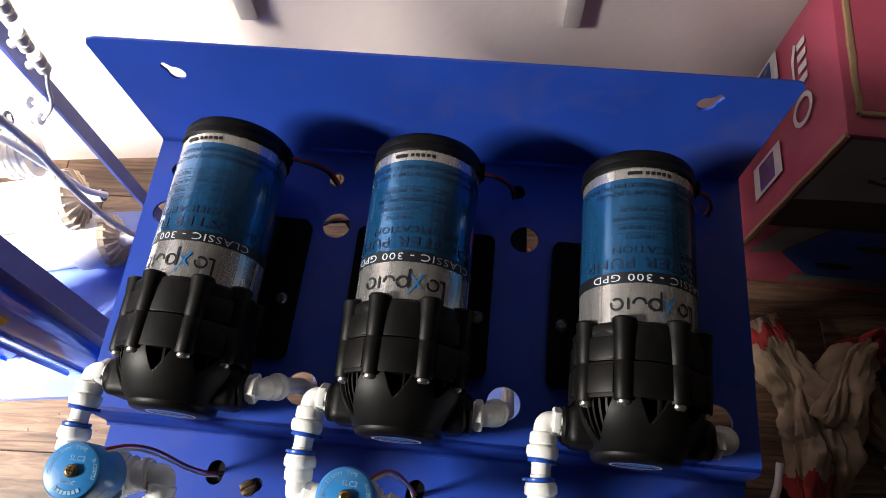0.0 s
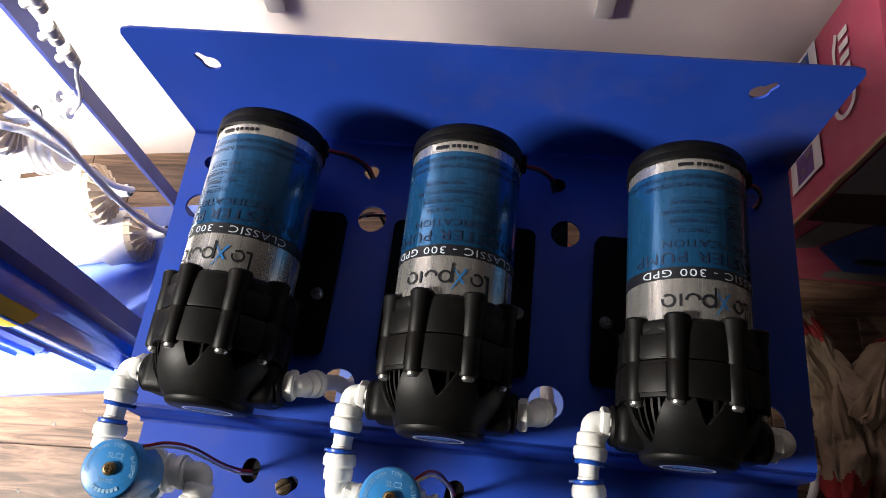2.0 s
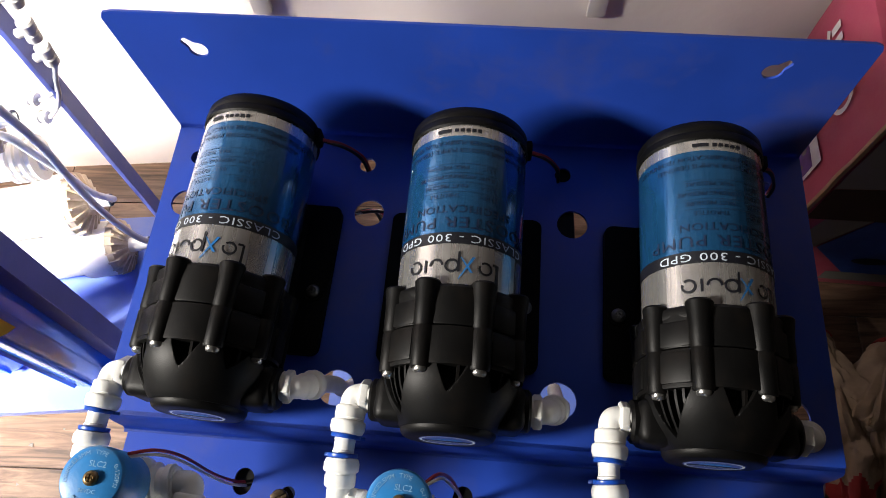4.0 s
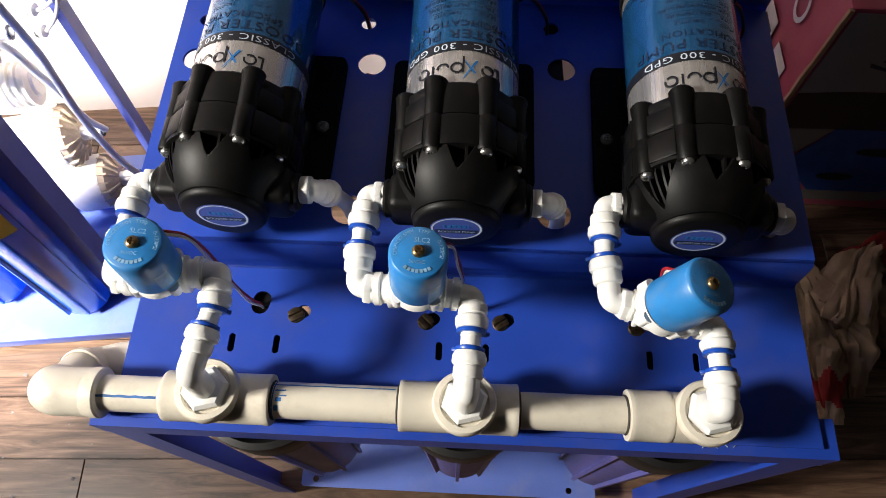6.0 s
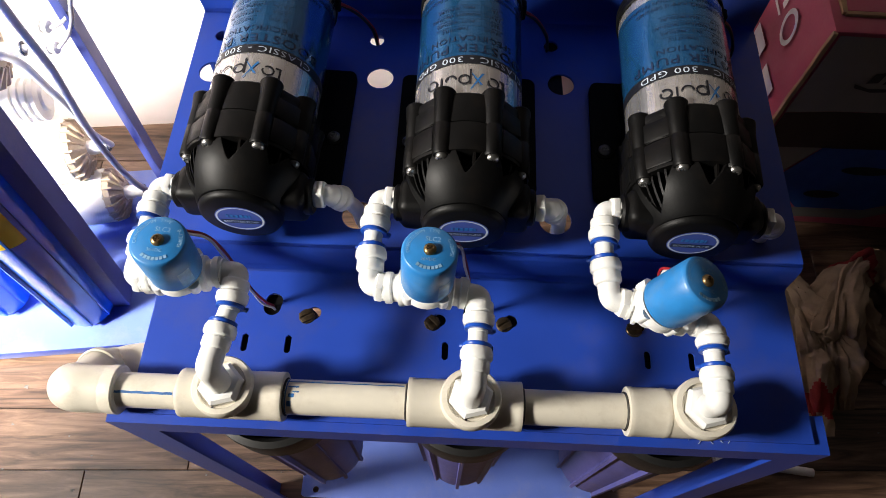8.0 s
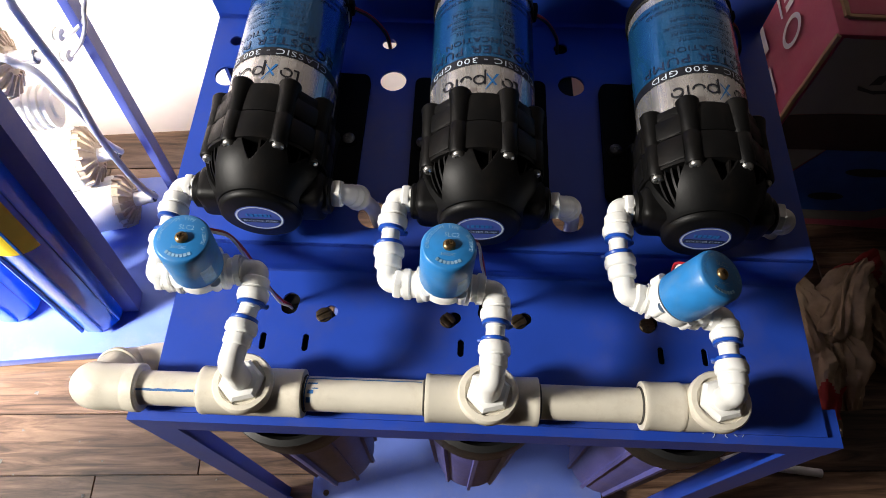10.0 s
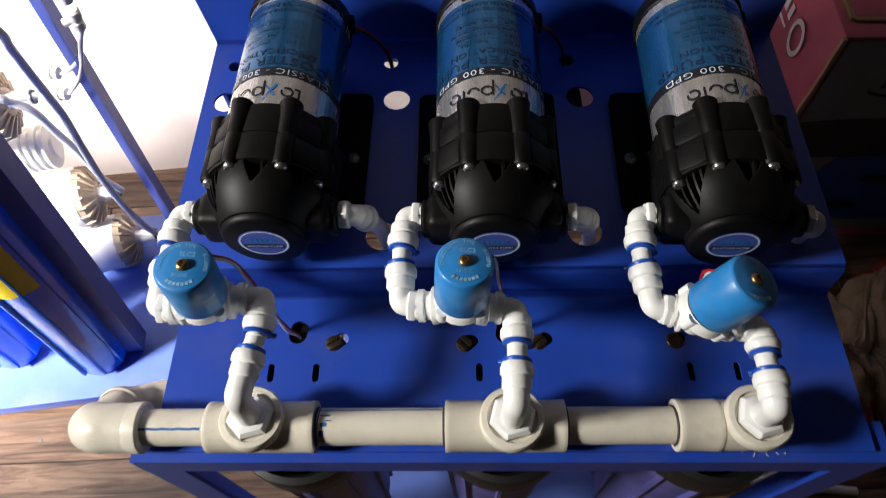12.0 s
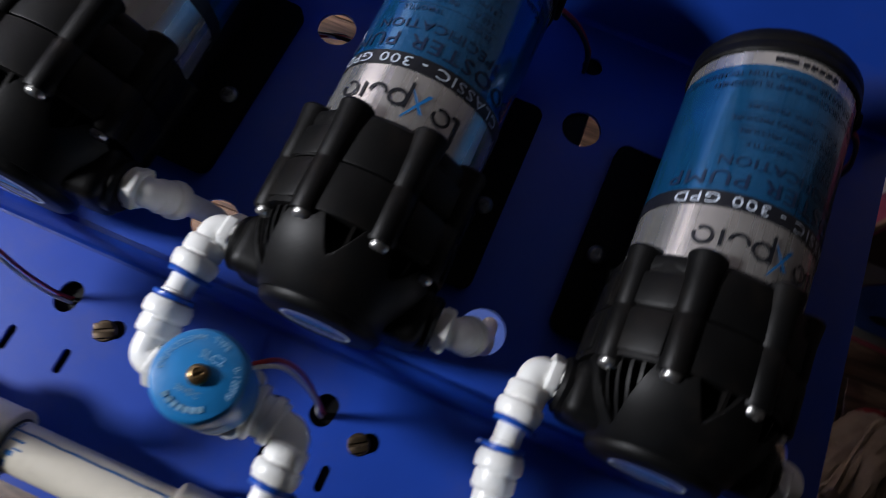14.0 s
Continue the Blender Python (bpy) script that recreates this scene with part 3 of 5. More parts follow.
    Z = AXIS - 0.004
    disc = lambda r0, r1, y, q=0.92: revolve(bmesh.new(), [(r0, y), (r1, y)] if r0 else [(0, y), (r1, y)], along(0, 0, Z) @ Matrix.Diagonal((1, q, 1, 1)), 40)
    lab = part("sticker", disc(0, 0.0158, -0.0025), BADGE, cap, "pale oval sticker")
    part("sticker_ring", disc(0.0140, 0.0152, -0.0027, 0.90), PALEINK, lab, "pale ring")
    fl = lambda y: (lambda u, v: Vector((u, -0.0029, Z + y + v)))
    b2 = bmesh.new()
    block(b2, (-0.0125, -0.0028, Z - 0.0055), (0.0125, -0.00262, Z - 0.0012), 0)
    part("sticker_band", b2, INKBLUE, lab)
    part("print", lettering("BOOSTER PUMP", 0.0031, fl(-0.0034)), PALEINK, lab)
    b3 = bmesh.new()
    for u, w in ((-0.008, 0.0012), (-0.0055, 0.002), (-0.0025, 0.002), (0.0005, 0.002), (0.0035, 0.002), (0.0062, 0.0012)):
        block(b3, (u, -0.0028, Z + 0.0015), (u + w, -0.00262, Z + 0.0048), 0)
    part("print", b3, SWOOSH, lab)
    # mounting foot
    foot = part("foot", sheet(bmesh.new(), rounded(-0.051, 0.047, 0.051, 0.153, 0.006), [], 0.006, pose(0, 0, 0.0065)), RUBBER, top, "black rubber mounting foot")
    bm = bmesh.new()
    block(bm, (-0.030, 0.055, 0.005), (0.030, 0.146, 0.026), 0.003)
    part("cradle", bm, BLACK, top)
    for x in (-0.0425, 0.0415):
        bm = bmesh.new()
        revolve(bm, [(0.0045, 0.0065), (0.0068, 0.0065), (0.0068, 0.0076), (0.0045, 0.0079)], pose(x, 0.089, 0), 20)
        part("washer", bm, RUBBER, foot)
        pan_screw("screw", (x, 0.089, 0.0072), (0, 0, 1), 0.0046, DULLSTEEL, foot, "dull cross-head screw")
    # motor leads to the deck hole
    for k, mat in enumerate((RED, WIREBLACK)):
        d = 0.0016 * k
        line = smooth_path([(0.032, 0.180, AXIS + 0.004 - d), (0.0415, 0.1815, AXIS - 0.001 - d), (0.050, 0.186 - d, AXIS - 0.012), (0.0575, 0.189 - d, AXIS - 0.026), (0.0615, 0.1905 - 2 * d, 0.008), (0.0630, 0.191 - d, -0.025)], 6)
        part("lead", sweep(bmesh.new(), line, 0.0012, 8), mat, top, "red motor lead" if k == 0 else "black motor lead")
    bm = bmesh.new()
    block(bm, (0.033, 0.1765, AXIS - 0.004), (0.0400, 0.185, AXIS + 0.009), 0.0015)
    part("grommet", bm, RUBBER, top)
    return top


pump(pose(-0.1405, -0.0015, 0, 0, 0, 0.7), radians(-6), "booster pump with glossy blue label lying on the blue deck")
pump(pose(0.0005, 0.0005, 0, 0, 0, 1.9), radians(1), "booster pump with blue and silver label on the blue deck")
pump(pose(0.1425, 0.0035, 0, 0, 0, 1.0), radians(9), "booster pump with turned blue label in the shaded deck corner")


# ---- fittings ----
def push_elbow(start, corner, end, label, nut=True, fat=1.0, r=0.0067, group="white push-fit elbows", ring=True):
    """A white elbow from a threaded end over a corner to a push-in socket with its blue clip."""
    top = thing("push_elbow", None, label, "pipe fitting", group)
    s, c, e = Vector(start), Vector(corner), Vector(end)
    d0, d1 = (c - s).normalized(), (e - c).normalized()
    rb = r * 0.6
    line = [s]
    for k in range(9):
        t = k / 8
        line.append((c - d0 * rb) * (1 - t) ** 2 + c * 2 * t * (1 - t) + (c + d1 * rb) * t * t)
    line.append(e - d1 * 0.004)
    part("body", sweep(bmesh.new(), line, r, 24), WHITE, top)
    bm = bmesh.new()
    revolve(bm, [(0, -0.003), (r * 0.8, -0.003), (r * 1.25, 0), (r * 1.25, 0.0014), (r * 0.95, 0.0018), (r * 0.95, 0.004)], frame_to(s, s + d0), 24)
    if nut:
        revolve(bm, [(0, 0.0012), (r * 1.38, 0.0012), (r * 1.45, 0.0018), (r * 1.45, 0.0052), (r * 1.3, 0.0062), (0, 0.0062)], frame_to(s, s + d0), 6)
    part("thread_nut", bm, WHITE, top)
    L = min(0.0175, (e - c).length - rb * 0.6)
    m = frame_to(e - d1 * L, e)
    q = 0.0094 * fat
    part("collar", revolve(bmesh.new(), [(0, 0), (r * 0.9, 0), (q * 0.84, 0.0010), (q * 0.90, 0.0020), (q * 0.90, L * 0.40), (q * 0.86, L * 0.42), (q * 0.86, L * 0.47), (q * 0.99, L * 0.51), (q * 1.03, L * 0.56), (q * 1.03, L - 0.0042), (q * 0.97, L - 0.0030), (q * 0.93, L - 0.0018), (q * 0.70, L - 0.0014), (q * 0.62, L - 0.004), (0, L - 0.004)], m, 28), WHITE, top)
    if ring:
        clip = bmesh.new()
        revolve(clip, [(q * 0.60, L - 0.0014), (q * 0.86, L - 0.0014), (q * 0.89, L - 0.0009), (q * 0.89, L + 0.0005), (q * 0.85, L + 0.0009), (q * 0.60, L + 0.0009)], m, 28, closed=True)
        tab = m @ Matrix.Rotation(radians(-25), 4, "Z")
        block(clip, (q * 0.7, -0.0026, L - 0.0013), (q * 1.14, 0.0026, L + 0.0008), 0.0005, tab)
        part("locking_clip", clip, CLIP, top, "blue locking clip")
        revolve_b = revolve(bmesh.new(), [(q * 0.6, L - 0.003), (q * 0.64, L + 0.0022), (q * 0.56, L + 0.0028), (q * 0.52, L - 0.003)], m, 24)
        part("collet", revolve_b, WHITE, top)
    return top


def hose(points, r, mat, label, category="tube", group="", name="tube", seg=16, steps=6):
    ob = link_mesh(name, sweep(bmesh.new(), smooth_path(points, steps), r, seg), mat)
    return tagged(ob, label, category, group)


def valve(base, tip, left, right, label):
    """A solenoid valve: white body from left to right with a round blue coil."""
    top = thing("solenoid_valve", None, label, "valve", "solenoid valves on the stand")
    l, r, b, t = Vector(left), Vector(right), Vector(base), Vector(tip)
    ax, up = (r - l).normalized(), (t - b).normalized()
    side = up.cross(ax).normalized()
    ax2 = side.cross(up)
    m = Matrix.Translation(b) @ Matrix((ax2, side, up)).transposed().to_4x4()
    bm = bmesh.new()
    revolve(bm, [(0, -0.019), (0.008, -0.019), (0.0088, -0.018), (0.0088, -0.010), (0.0145, -0.0092), (0.0155, -0.008), (0.0155, -0.0025), (0.0145, -0.0012), (0, -0.0012)], m, 30)
    for a in (45, 135, 225, 315):
        x, y = 0.0145 * math.cos(radians(a)), 0.0145 * math.sin(radians(a))
        revolve(bm, [(0, -0.0105), (0.0030, -0.0105), (0.0034, -0.0095), (0.0034, -0.0018), (0, -0.0018)], m @ pose(x, y, 0), 14)
    part("valve_body", bm, WHITE, top)
    c = b - up * 0.012
    for q in (l, r):
        d = (q - c).normalized()
        h = (q - c).length
        bm = bmesh.new()
        revolve(bm, [(0, 0), (0.0080, 0), (0.0080, h * 0.45), (0.0105, h * 0.50), (0.0112, h * 0.55), (0.0112, h * 0.66), (0.0085, h * 0.70), (0.0085, h * 0.82), (0.0098, h * 0.86), (0.0098, h), (0, h)], frame_to(c, q), 24)
        part("port", bm, WHITE, top)
    H = (t - b).length
    coil = part("coil", revolve(bmesh.new(), [(0, 0), (0.0148, 0), (0.0156, 0.001), (0.0158, H * 0.5), (0.0157, H - 0.0022), (0.0148, H - 0.0004), (0.0142, H), (0, H)], m, 48), COIL, top, "sky-blue moulded coil")
    bm = bmesh.new()
    rows = [[bm.verts.new(m @ Vector((0.0161 * math.cos(q), 0.0161 * math.sin(q), z))) for q in (radians(-64 + 4 * k) for k in range(8))] for z in (H * 0.12, H * 0.55)]
    for k in range(7):
        bm.faces.new((rows[0][k], rows[0][k + 1], rows[1][k + 1], rows[1][k]))
    part("sticker", bm, COILINK, coil, "small pale scuffed sticker")
    pan_screw("screw", m @ Vector((0, 0, H)), up, 0.0036, BRASS, coil, "brass cross-head screw")
    yaw = math.atan2((m.inverted().to_3x3() @ Vector((1, 0, 0))).y, (m.inverted().to_3x3() @ Vector((1, 0, 0))).x)
    face = m @ Matrix.Translation((0, 0, H + 0.00025)) @ Matrix.Rotation(yaw, 4, "Z")
    def ring(rad, mid):
        def place(u, v):
            a = mid + u / rad
            return face @ Vector(((rad + v) * math.sin(a), (rad + v) * math.cos(a), 0))
        return place
    flat = lambda x, y: (lambda u, v: face @ Vector((x + u, y + v, 0)))
    rows = [lettering("ORIFICE2.5MM", 0.0029, ring(0.0121, radians(-62))), lettering("TYPE", 0.0029, ring(0.0121, radians(8))), lettering("0-120PSI", 0.0031, ring(0.0121, radians(78))),
            lettering("SLC2", 0.0040, flat(0.0012, 0.0066)), lettering("36VDC", 0.0028, flat(-0.0004, -0.0060))]
    bars = bmesh.new()
    for k in range(7):
        a = radians(212 - 11 * k)
        block(bars, (-0.0008, -0.0010, 0), (0.0008, 0.0010, 0.0001), 0, face @ Matrix.Translation((0.0112 * math.sin(a), 0.0112 * math.cos(a), 0)) @ Matrix.Rotation(-a, 4, "Z"))
    part("print", join(*rows, bars), COILINK, coil, "pale printed lettering")
    return top


LINES = [
    # pump port, elbow, first socket end, second socket end, elbow, valve left, valve right, coil base, coil tip, elbow, socket end, socket end, elbow over tee, tee
    dict(port=(-0.186, 0.0155, 0.043), e1=(-0.1965, 0.0155, 0.043), s1=(-0.198, -0.010, 0.041), s2=(-0.198, -0.0145, 0.041), e2=(-0.1985, -0.046, 0.038), vl=(-0.190, -0.047, 0.038), vr=(-0.145, -0.040, 0.040),
         base=(-0.168, -0.0445, 0.052), tip=(-0.165, -0.0445, 0.088), e3=(-0.1345, -0.0395, 0.040), s3=(-0.136, -0.064, 0.038), s4=(-0.137, -0.0685, 0.0375), e4=(-0.141, -0.0985, 0.036), tee=(-0.1425, -0.1000, 0.004)),
    dict(port=(-0.0445, 0.017, 0.043), e1=(-0.0545, 0.017, 0.043), s1=(-0.0555, -0.0085, 0.041), s2=(-0.0555, -0.013, 0.041), e2=(-0.0545, -0.0405, 0.038), vl=(-0.0435, -0.0415, 0.038), vr=(0.0045, -0.0415, 0.038),
         base=(-0.0185, -0.0405, 0.052), tip=(-0.0165, -0.0385, 0.088), e3=(0.0135, -0.0425, 0.038), s3=(0.0135, -0.066, 0.037), s4=(0.0135, -0.0705, 0.0365), e4=(0.0128, -0.0965, 0.035), tee=(0.0125, -0.0965, 0.004)),
    dict(port=(0.0985, 0.020, 0.043), e1=(0.0885, 0.020, 0.043), s1=(0.0880, -0.0060, 0.042), s2=(0.0880, -0.0105, 0.042), e2=(0.0915, -0.0395, 0.039), vl=(0.1025, -0.0405, 0.038), vr=(0.146, -0.047, 0.034),
         base=(0.1205, -0.0435, 0.049), tip=(0.1345, -0.0415, 0.080), e3=(0.1515, -0.0475, 0.034), s3=(0.1520, -0.067, 0.034), s4=(0.1522, -0.0715, 0.034), e4=(0.1525, -0.0945, 0.034), tee=(0.1565, -0.0900, 0.004)),
]
for k, q in enumerate(LINES):
    V = {n: Vector(p) for n, p in q.items()}
    for a, b in (("s1", "s2"), ("s3", "s4")):
        d = (V[a] - V[b]).normalized() * 0.0026
        V[a], V[b] = V[a] + d, V[b] - d
    push_elbow(V["port"], V["e1"], V["s1"], "white push-fit elbow screwed into the pump inlet")
    hose([V["s1"] + (V["e1"] - V["s1"]) * 0.2, V["s1"] * 0.5 + V["s2"] * 0.5, V["s2"] + (V["e2"] - V["s2"]) * 0.2], 0.0058, WHITE, "short white tube between two push-fit elbows", group="short white tubes")
    push_elbow(V["vl"], V["e2"], V["s2"], "white push-fit elbow on the valve inlet")
    valve(V["base"], V["tip"], V["vl"], V["vr"], "white solenoid valve with a round sky-blue coil")
    push_elbow(V["vr"], V["e3"], V["s3"], "white push-fit elbow on the valve outlet", nut=False)
    hose([V["s3"] + (V["e3"] - V["s3"]) * 0.2, V["s3"] * 0.5 + V["s4"] * 0.5, V["s4"] + (V["e4"] - V["s4"]) * 0.2], 0.0058, WHITE, "short white tube between two push-fit elbows", group="short white tubes")
    push_elbow(V["tee"], V["e4"], V["s4"], "white push-fit elbow screwed into the pvc pipe", nut=False, r=0.0074)

# pump outlets: elbow and a tube down through the deck
for port, corner, end, foot in (((-0.096, 0.0175, 0.043), (-0.0870, 0.0178, 0.043), (-0.0795, 0.0240, 0.0275), (-0.0745, 0.0290, 0.006)),
                                ((0.0445, 0.0185, 0.043), (0.0540, 0.0190, 0.043), (0.0605, 0.0250, 0.0275), (0.0655, 0.0305, 0.006)),
                                ((0.186, 0.0205, 0.043), (0.1945, 0.0205, 0.042), (0.1995, 0.0255, 0.0265), (0.2045, 0.0325, 0.006))):
    push_elbow(port, corner, end, "white push-fit elbow turned down at the pump outlet", fat=0.9, ring=False)
    p, e = Vector(foot), Vector(end)
    hose([e + (p - e) * -0.3, e, p, p + Vector((0.002, 0.004, -0.03)), p + Vector((0.004, 0.03, -0.09))], 0.0052, WHITE, "white tube running down through the deck hole", group="outlet tubes")

# valve leads
for k, pts in enumerate(([(-0.1575, -0.0305, 0.074), (-0.1505, -0.0262, 0.060), (-0.1460, -0.0260, 0.034), (-0.1405, -0.0310, -0.002), (-0.1350, -0.0325, -0.024), (-0.1310, -0.0320, -0.034), (-0.1300, -0.0310, -0.06)],
                         [(-0.007, -0.0275, 0.072), (-0.001, -0.0215, 0.062), (0.004, -0.0205, 0.034), (0.008, -0.024, 0.000), (0.011, -0.028, -0.026), (0.011, -0.028, -0.06)],
                         [(0.121, -0.029, 0.066), (0.119, -0.0225, 0.050), (0.128, -0.0215, 0.016), (0.142, -0.0225, -0.014), (0.150, -0.0245, -0.030), (0.152, -0.025, -0.06)])):
    for j, mat in enumerate((RED, WIREWHITE)):
        hose([(x + 0.0010 * j * (1 if n % 2 else -1), y - 0.0022 * j, z + 0.0012 * j) for n, (x, y, z) in enumerate(pts)], 0.0009, mat, ("thin red" if j == 0 else "thin pinkish white") + " lead from the valve coil to the deck hole", "wire", "valve leads", "wire", 8)

# cable run and power adapter under the upper deck
for k, (mat, label) in enumerate(((WIREBLACK, "thin black"), (RED, "thin red"), (WIREWHITE, "thin pinkish white"), (WIREBLACK, "thin black"))):
    d = 0.0042 * k
    hose([(-0.130 + d, 0.120, -0.024), (-0.105, 0.158 + d * 0.4, -0.036), (-0.082 + d * 1.3, 0.178, -0.046 - 0.3 * d), (-0.066 + d * 1.2, 0.150, -0.050), (-0.056 + d, 0.100, -0.044)], 0.0013, mat, label + " cable looped under the upper deck", "wire", "cables under the deck", "wire", 8)
adapter = thing("power_adapter", pose(0.040, 0.168, -0.0022, 0, 0, 4), "black plastic power adapter fixed under the upper deck", "power adapter")
bm = bmesh.new()
block(bm, (-0.022, -0.050, -0.036), (0.0295, 0.046, -0.001), 0.003)
part("case", bm, BLACK, adapter)
bm = bmesh.new()
block(bm, (-0.012, -0.020, -0.0366), (0.020, 0.022, -0.0358), 0)
part("rating_label", bm, PRINTWHITE, adapter, "white rating label")
hose([(0.066, 0.150, -0.030), (0.078, 0.162, -0.045), (0.074, 0.180, -0.070), (0.050, 0.200, -0.090)], 0.0016, RED, "thin red cable hanging from the power adapter", "wire", "cables under the deck", "wire", 8)

# slotted screws in the lower deck
for x, y, a in ((-0.1052, -0.0392, 30), (-0.0170, -0.0372, -40), (0.0330, -0.0345, 35), (0.1235, -0.0310, 10)):
    s = thing("slotted_screw", pose(x, y, -0.0318, 0, 0, a), "worn brass slotted screw set in a deck slot", "screw", "deck screws")
    pan_screw("head", (0, 0, 0), (0, 0, 1), 0.0056, OLDBRASS, s, cross=False)
    part("shank", rod(bmesh.new(), (0, 0, -0.02), (0, 0, 0.0005), 0.0025, 12), OLDBRASS, s)

# ---- pvc manifold ----
PZ = -0.0165
def on_pipe(x, dz=0.0):
    return Vector((x, -0.0965 + 0.036 * (x + 0.02), PZ + dz))


def pvc_pipe(x0, x1, label, lines):
    top = thing("pvc_pipe", None, label, "pipe", "cream pvc pipe lengths")
    part("pipe", rod(bmesh.new(), on_pipe(x0), on_pipe(x1), 0.0113, 32), PVC, top)
    for a, u0, u1, w in lines:
        bm = bmesh.new()
        vs = []
        for k in range(13):
            x = u0 + (u1 - u0) * k / 12
            c = on_pipe(x)
            wob = 0.02 * math.sin(k * 2.1)
            row = [c + Vector((0, -math.sin(b) * 0.01145, math.cos(b) * 0.01145)) for b in (a - w + wob + (2 * w - wob * 0.5) * j / 8 for j in range(9))]
            vs.append([bm.verts.new(p) for p in row])
        for p, q in zip(vs, vs[1:]):
            for j in range(8):
                bm.faces.new((p[j], p[j + 1], q[j + 1], q[j]))
        part("cement_line", bm, CEMENT, top, "blue marker line along the pipe")
    return top


pvc_pipe(-0.222, -0.165, "short cream pvc pipe with a blue line", [(0.35, -0.214, -0.175, 0.07)])
pvc_pipe(-0.112, -0.022, "cream pvc pipe length with blue cement marks", [(-0.75, -0.107, -0.03, 0.05), (0.1, -0.1045, -0.1036, 1.3), (0.15, -0.1022, -0.0985, 0.10), (-0.35, -0.1030, -0.0965, 0.05), (0.62, -0.1028, -0.1002, 0.16), (-0.05, -0.0998, -0.0955, 0.035)])
pvc_pipe(0.040, 0.118, "cream pvc pipe length with dusty smudges", [])


def socket(bm, p0, p1, r=0.0155, lip=0.0002):
    h = (Vector(p1) - Vector(p0)).length
    return revolve(bm, [(0.0100, 0.001), (0.0118, 0), (r, 0.0003), (r + lip, 0.001), (r + lip, 0.0035), (r, 0.0045), (r, h - 0.0045), (r + lip, h - 0.0035), (r + lip, h - 0.001), (r, h - 0.0003), (0.0118, h), (0.0100, h - 0.001)], frame_to(p0, p1), 36)


def pvc_tee(x0, x1, xc, c, label, end=False):
    top = thing("pvc_tee", None, label, "pipe fitting", "cream pvc fittings")
    bm = bmesh.new()
    if end:
        socket(bm, on_pipe(x0), on_pipe(x0 + 0.026))
        sweep(bm, smooth_path([on_pipe(x0 + 0.022), on_pipe(xc - 0.006), on_pipe(xc) + Vector((0, 0, 0.004)), on_pipe(xc, 0.012)], 6), 0.0153, 32)
    else:
        socket(bm, on_pipe(x0), on_pipe(x1))
    part("body", bm, PVC, top)
    # dark ring at each mouth stands in for the recess's shadow
    for x in (x0,) if end else (x0, x1):
        d = -1 if x == x0 else 1
        part("joint", revolve(bmesh.new(), [(0.0100, 0), (0.0119, 0), (0.0123, 0.0006), (0.0116, 0.0013), (0.0100, 0.0013)], frame_to(on_pipe(x), on_pipe(x + 0.01 * d)), 28, closed=True), JOINTSHADE, top, "dark ring for the shade in the socket mouth")
    p = Vector((c[0], c[1], PZ))
    bm = bmesh.new()
    revolve(bm, [(0.0135, 0.002), (0.0150, 0.009), (0.0185, 0.0105), (0.0192, 0.0118), (0.0192, 0.0180), (0.0182, 0.0195), (0.0150, 0.0198), (0.0142, 0.0180), (0.0115, 0.0178), (0.0110, 0.012), (0, 0.012)], Matrix.Translation(p), 40)
    part("branch", bm, PVC, top)
    bm = bmesh.new()
    revolve(bm, [(0, 0.016), (0.0136, 0.016), (0.0141, 0.0168), (0.0141, 0.0215), (0.0120, 0.0238), (0.0085, 0.0245), (0, 0.0245)], Matrix.Translation(p) @ pose(0, 0, 0, 0, 0, 17), 6)
    part("hex_nut", bm, WHITE, top, "white hexagonal threaded nut")
    if end:
        bm = bmesh.new()
        for k, (u, w, v) in enumerate(((0.006, 0.0012, 0.0), (0.0085, 0.0012, 0.002), (0.006, 0.002, 0.006))):
            for j in range(3):
                q = on_pipe(x0 + u)
                block(bm, (q.x - w / 2, q.y - 0.006 + j * 0.004 , q.z + 0.0128), (q.x + w / 2, q.y - 0.004 + j * 0.004, q.z + 0.0147 - 0.001 * abs(j - 1)), 0.0002)
        part("embossing", bm, PVC, top)
    return top


pvc_tee(-0.173, -0.106, -0.1425, (-0.1425, -0.1000), "cream pvc tee with a threaded branch and white nut")
pvc_tee(-0.0275, 0.0455, 0.0125, (0.0125, -0.0955), "cream pvc tee with a threaded branch and white nut")
pvc_tee(0.1115, 0.158, 0.1565, (0.1565, -0.0900), "cream pvc elbow with a threaded branch and white nut", True)

el = thing("pvc_elbow", None, "cream pvc elbow joining the pipe to the return bend", "pipe fitting", "cream pvc fittings")
bm = bmesh.new()
a, c = on_pipe(-0.2125), on_pipe(-0.247)
e = c + Vector((0.001, 0.021, -0.030))
sweep(bm, smooth_path([a + Vector((-0.003, 0, 0)), on_pipe(-0.230), c + Vector((0.006, 0.0, 0.0)), c + Vector((0.0, 0.002, -0.004)), c + Vector((0.0, 0.006, -0.015)), e], 7), 0.0152, 32)
part("body", bm, PVC, el)
part("socket_lip", revolve(bmesh.new(), [(0.0150, 0), (0.0162, 0.0008), (0.0162, 0.0050), (0.0150, 0.0062)], frame_to(e - (e - c).normalized() * 0.006, e), 36), PVC, el)
part("socket_lip", revolve(bmesh.new(), [(0.0105, 0), (0.0148, 0), (0.0158, 0.001), (0.0158, 0.006), (0.0150, 0.010)], frame_to(a, c), 36), PVC, el)
el2 = thing("pvc_elbow", None, "cream pvc elbow turning back under the deck", "pipe fitting", "cream pvc fittings")
bm = bmesh.new()
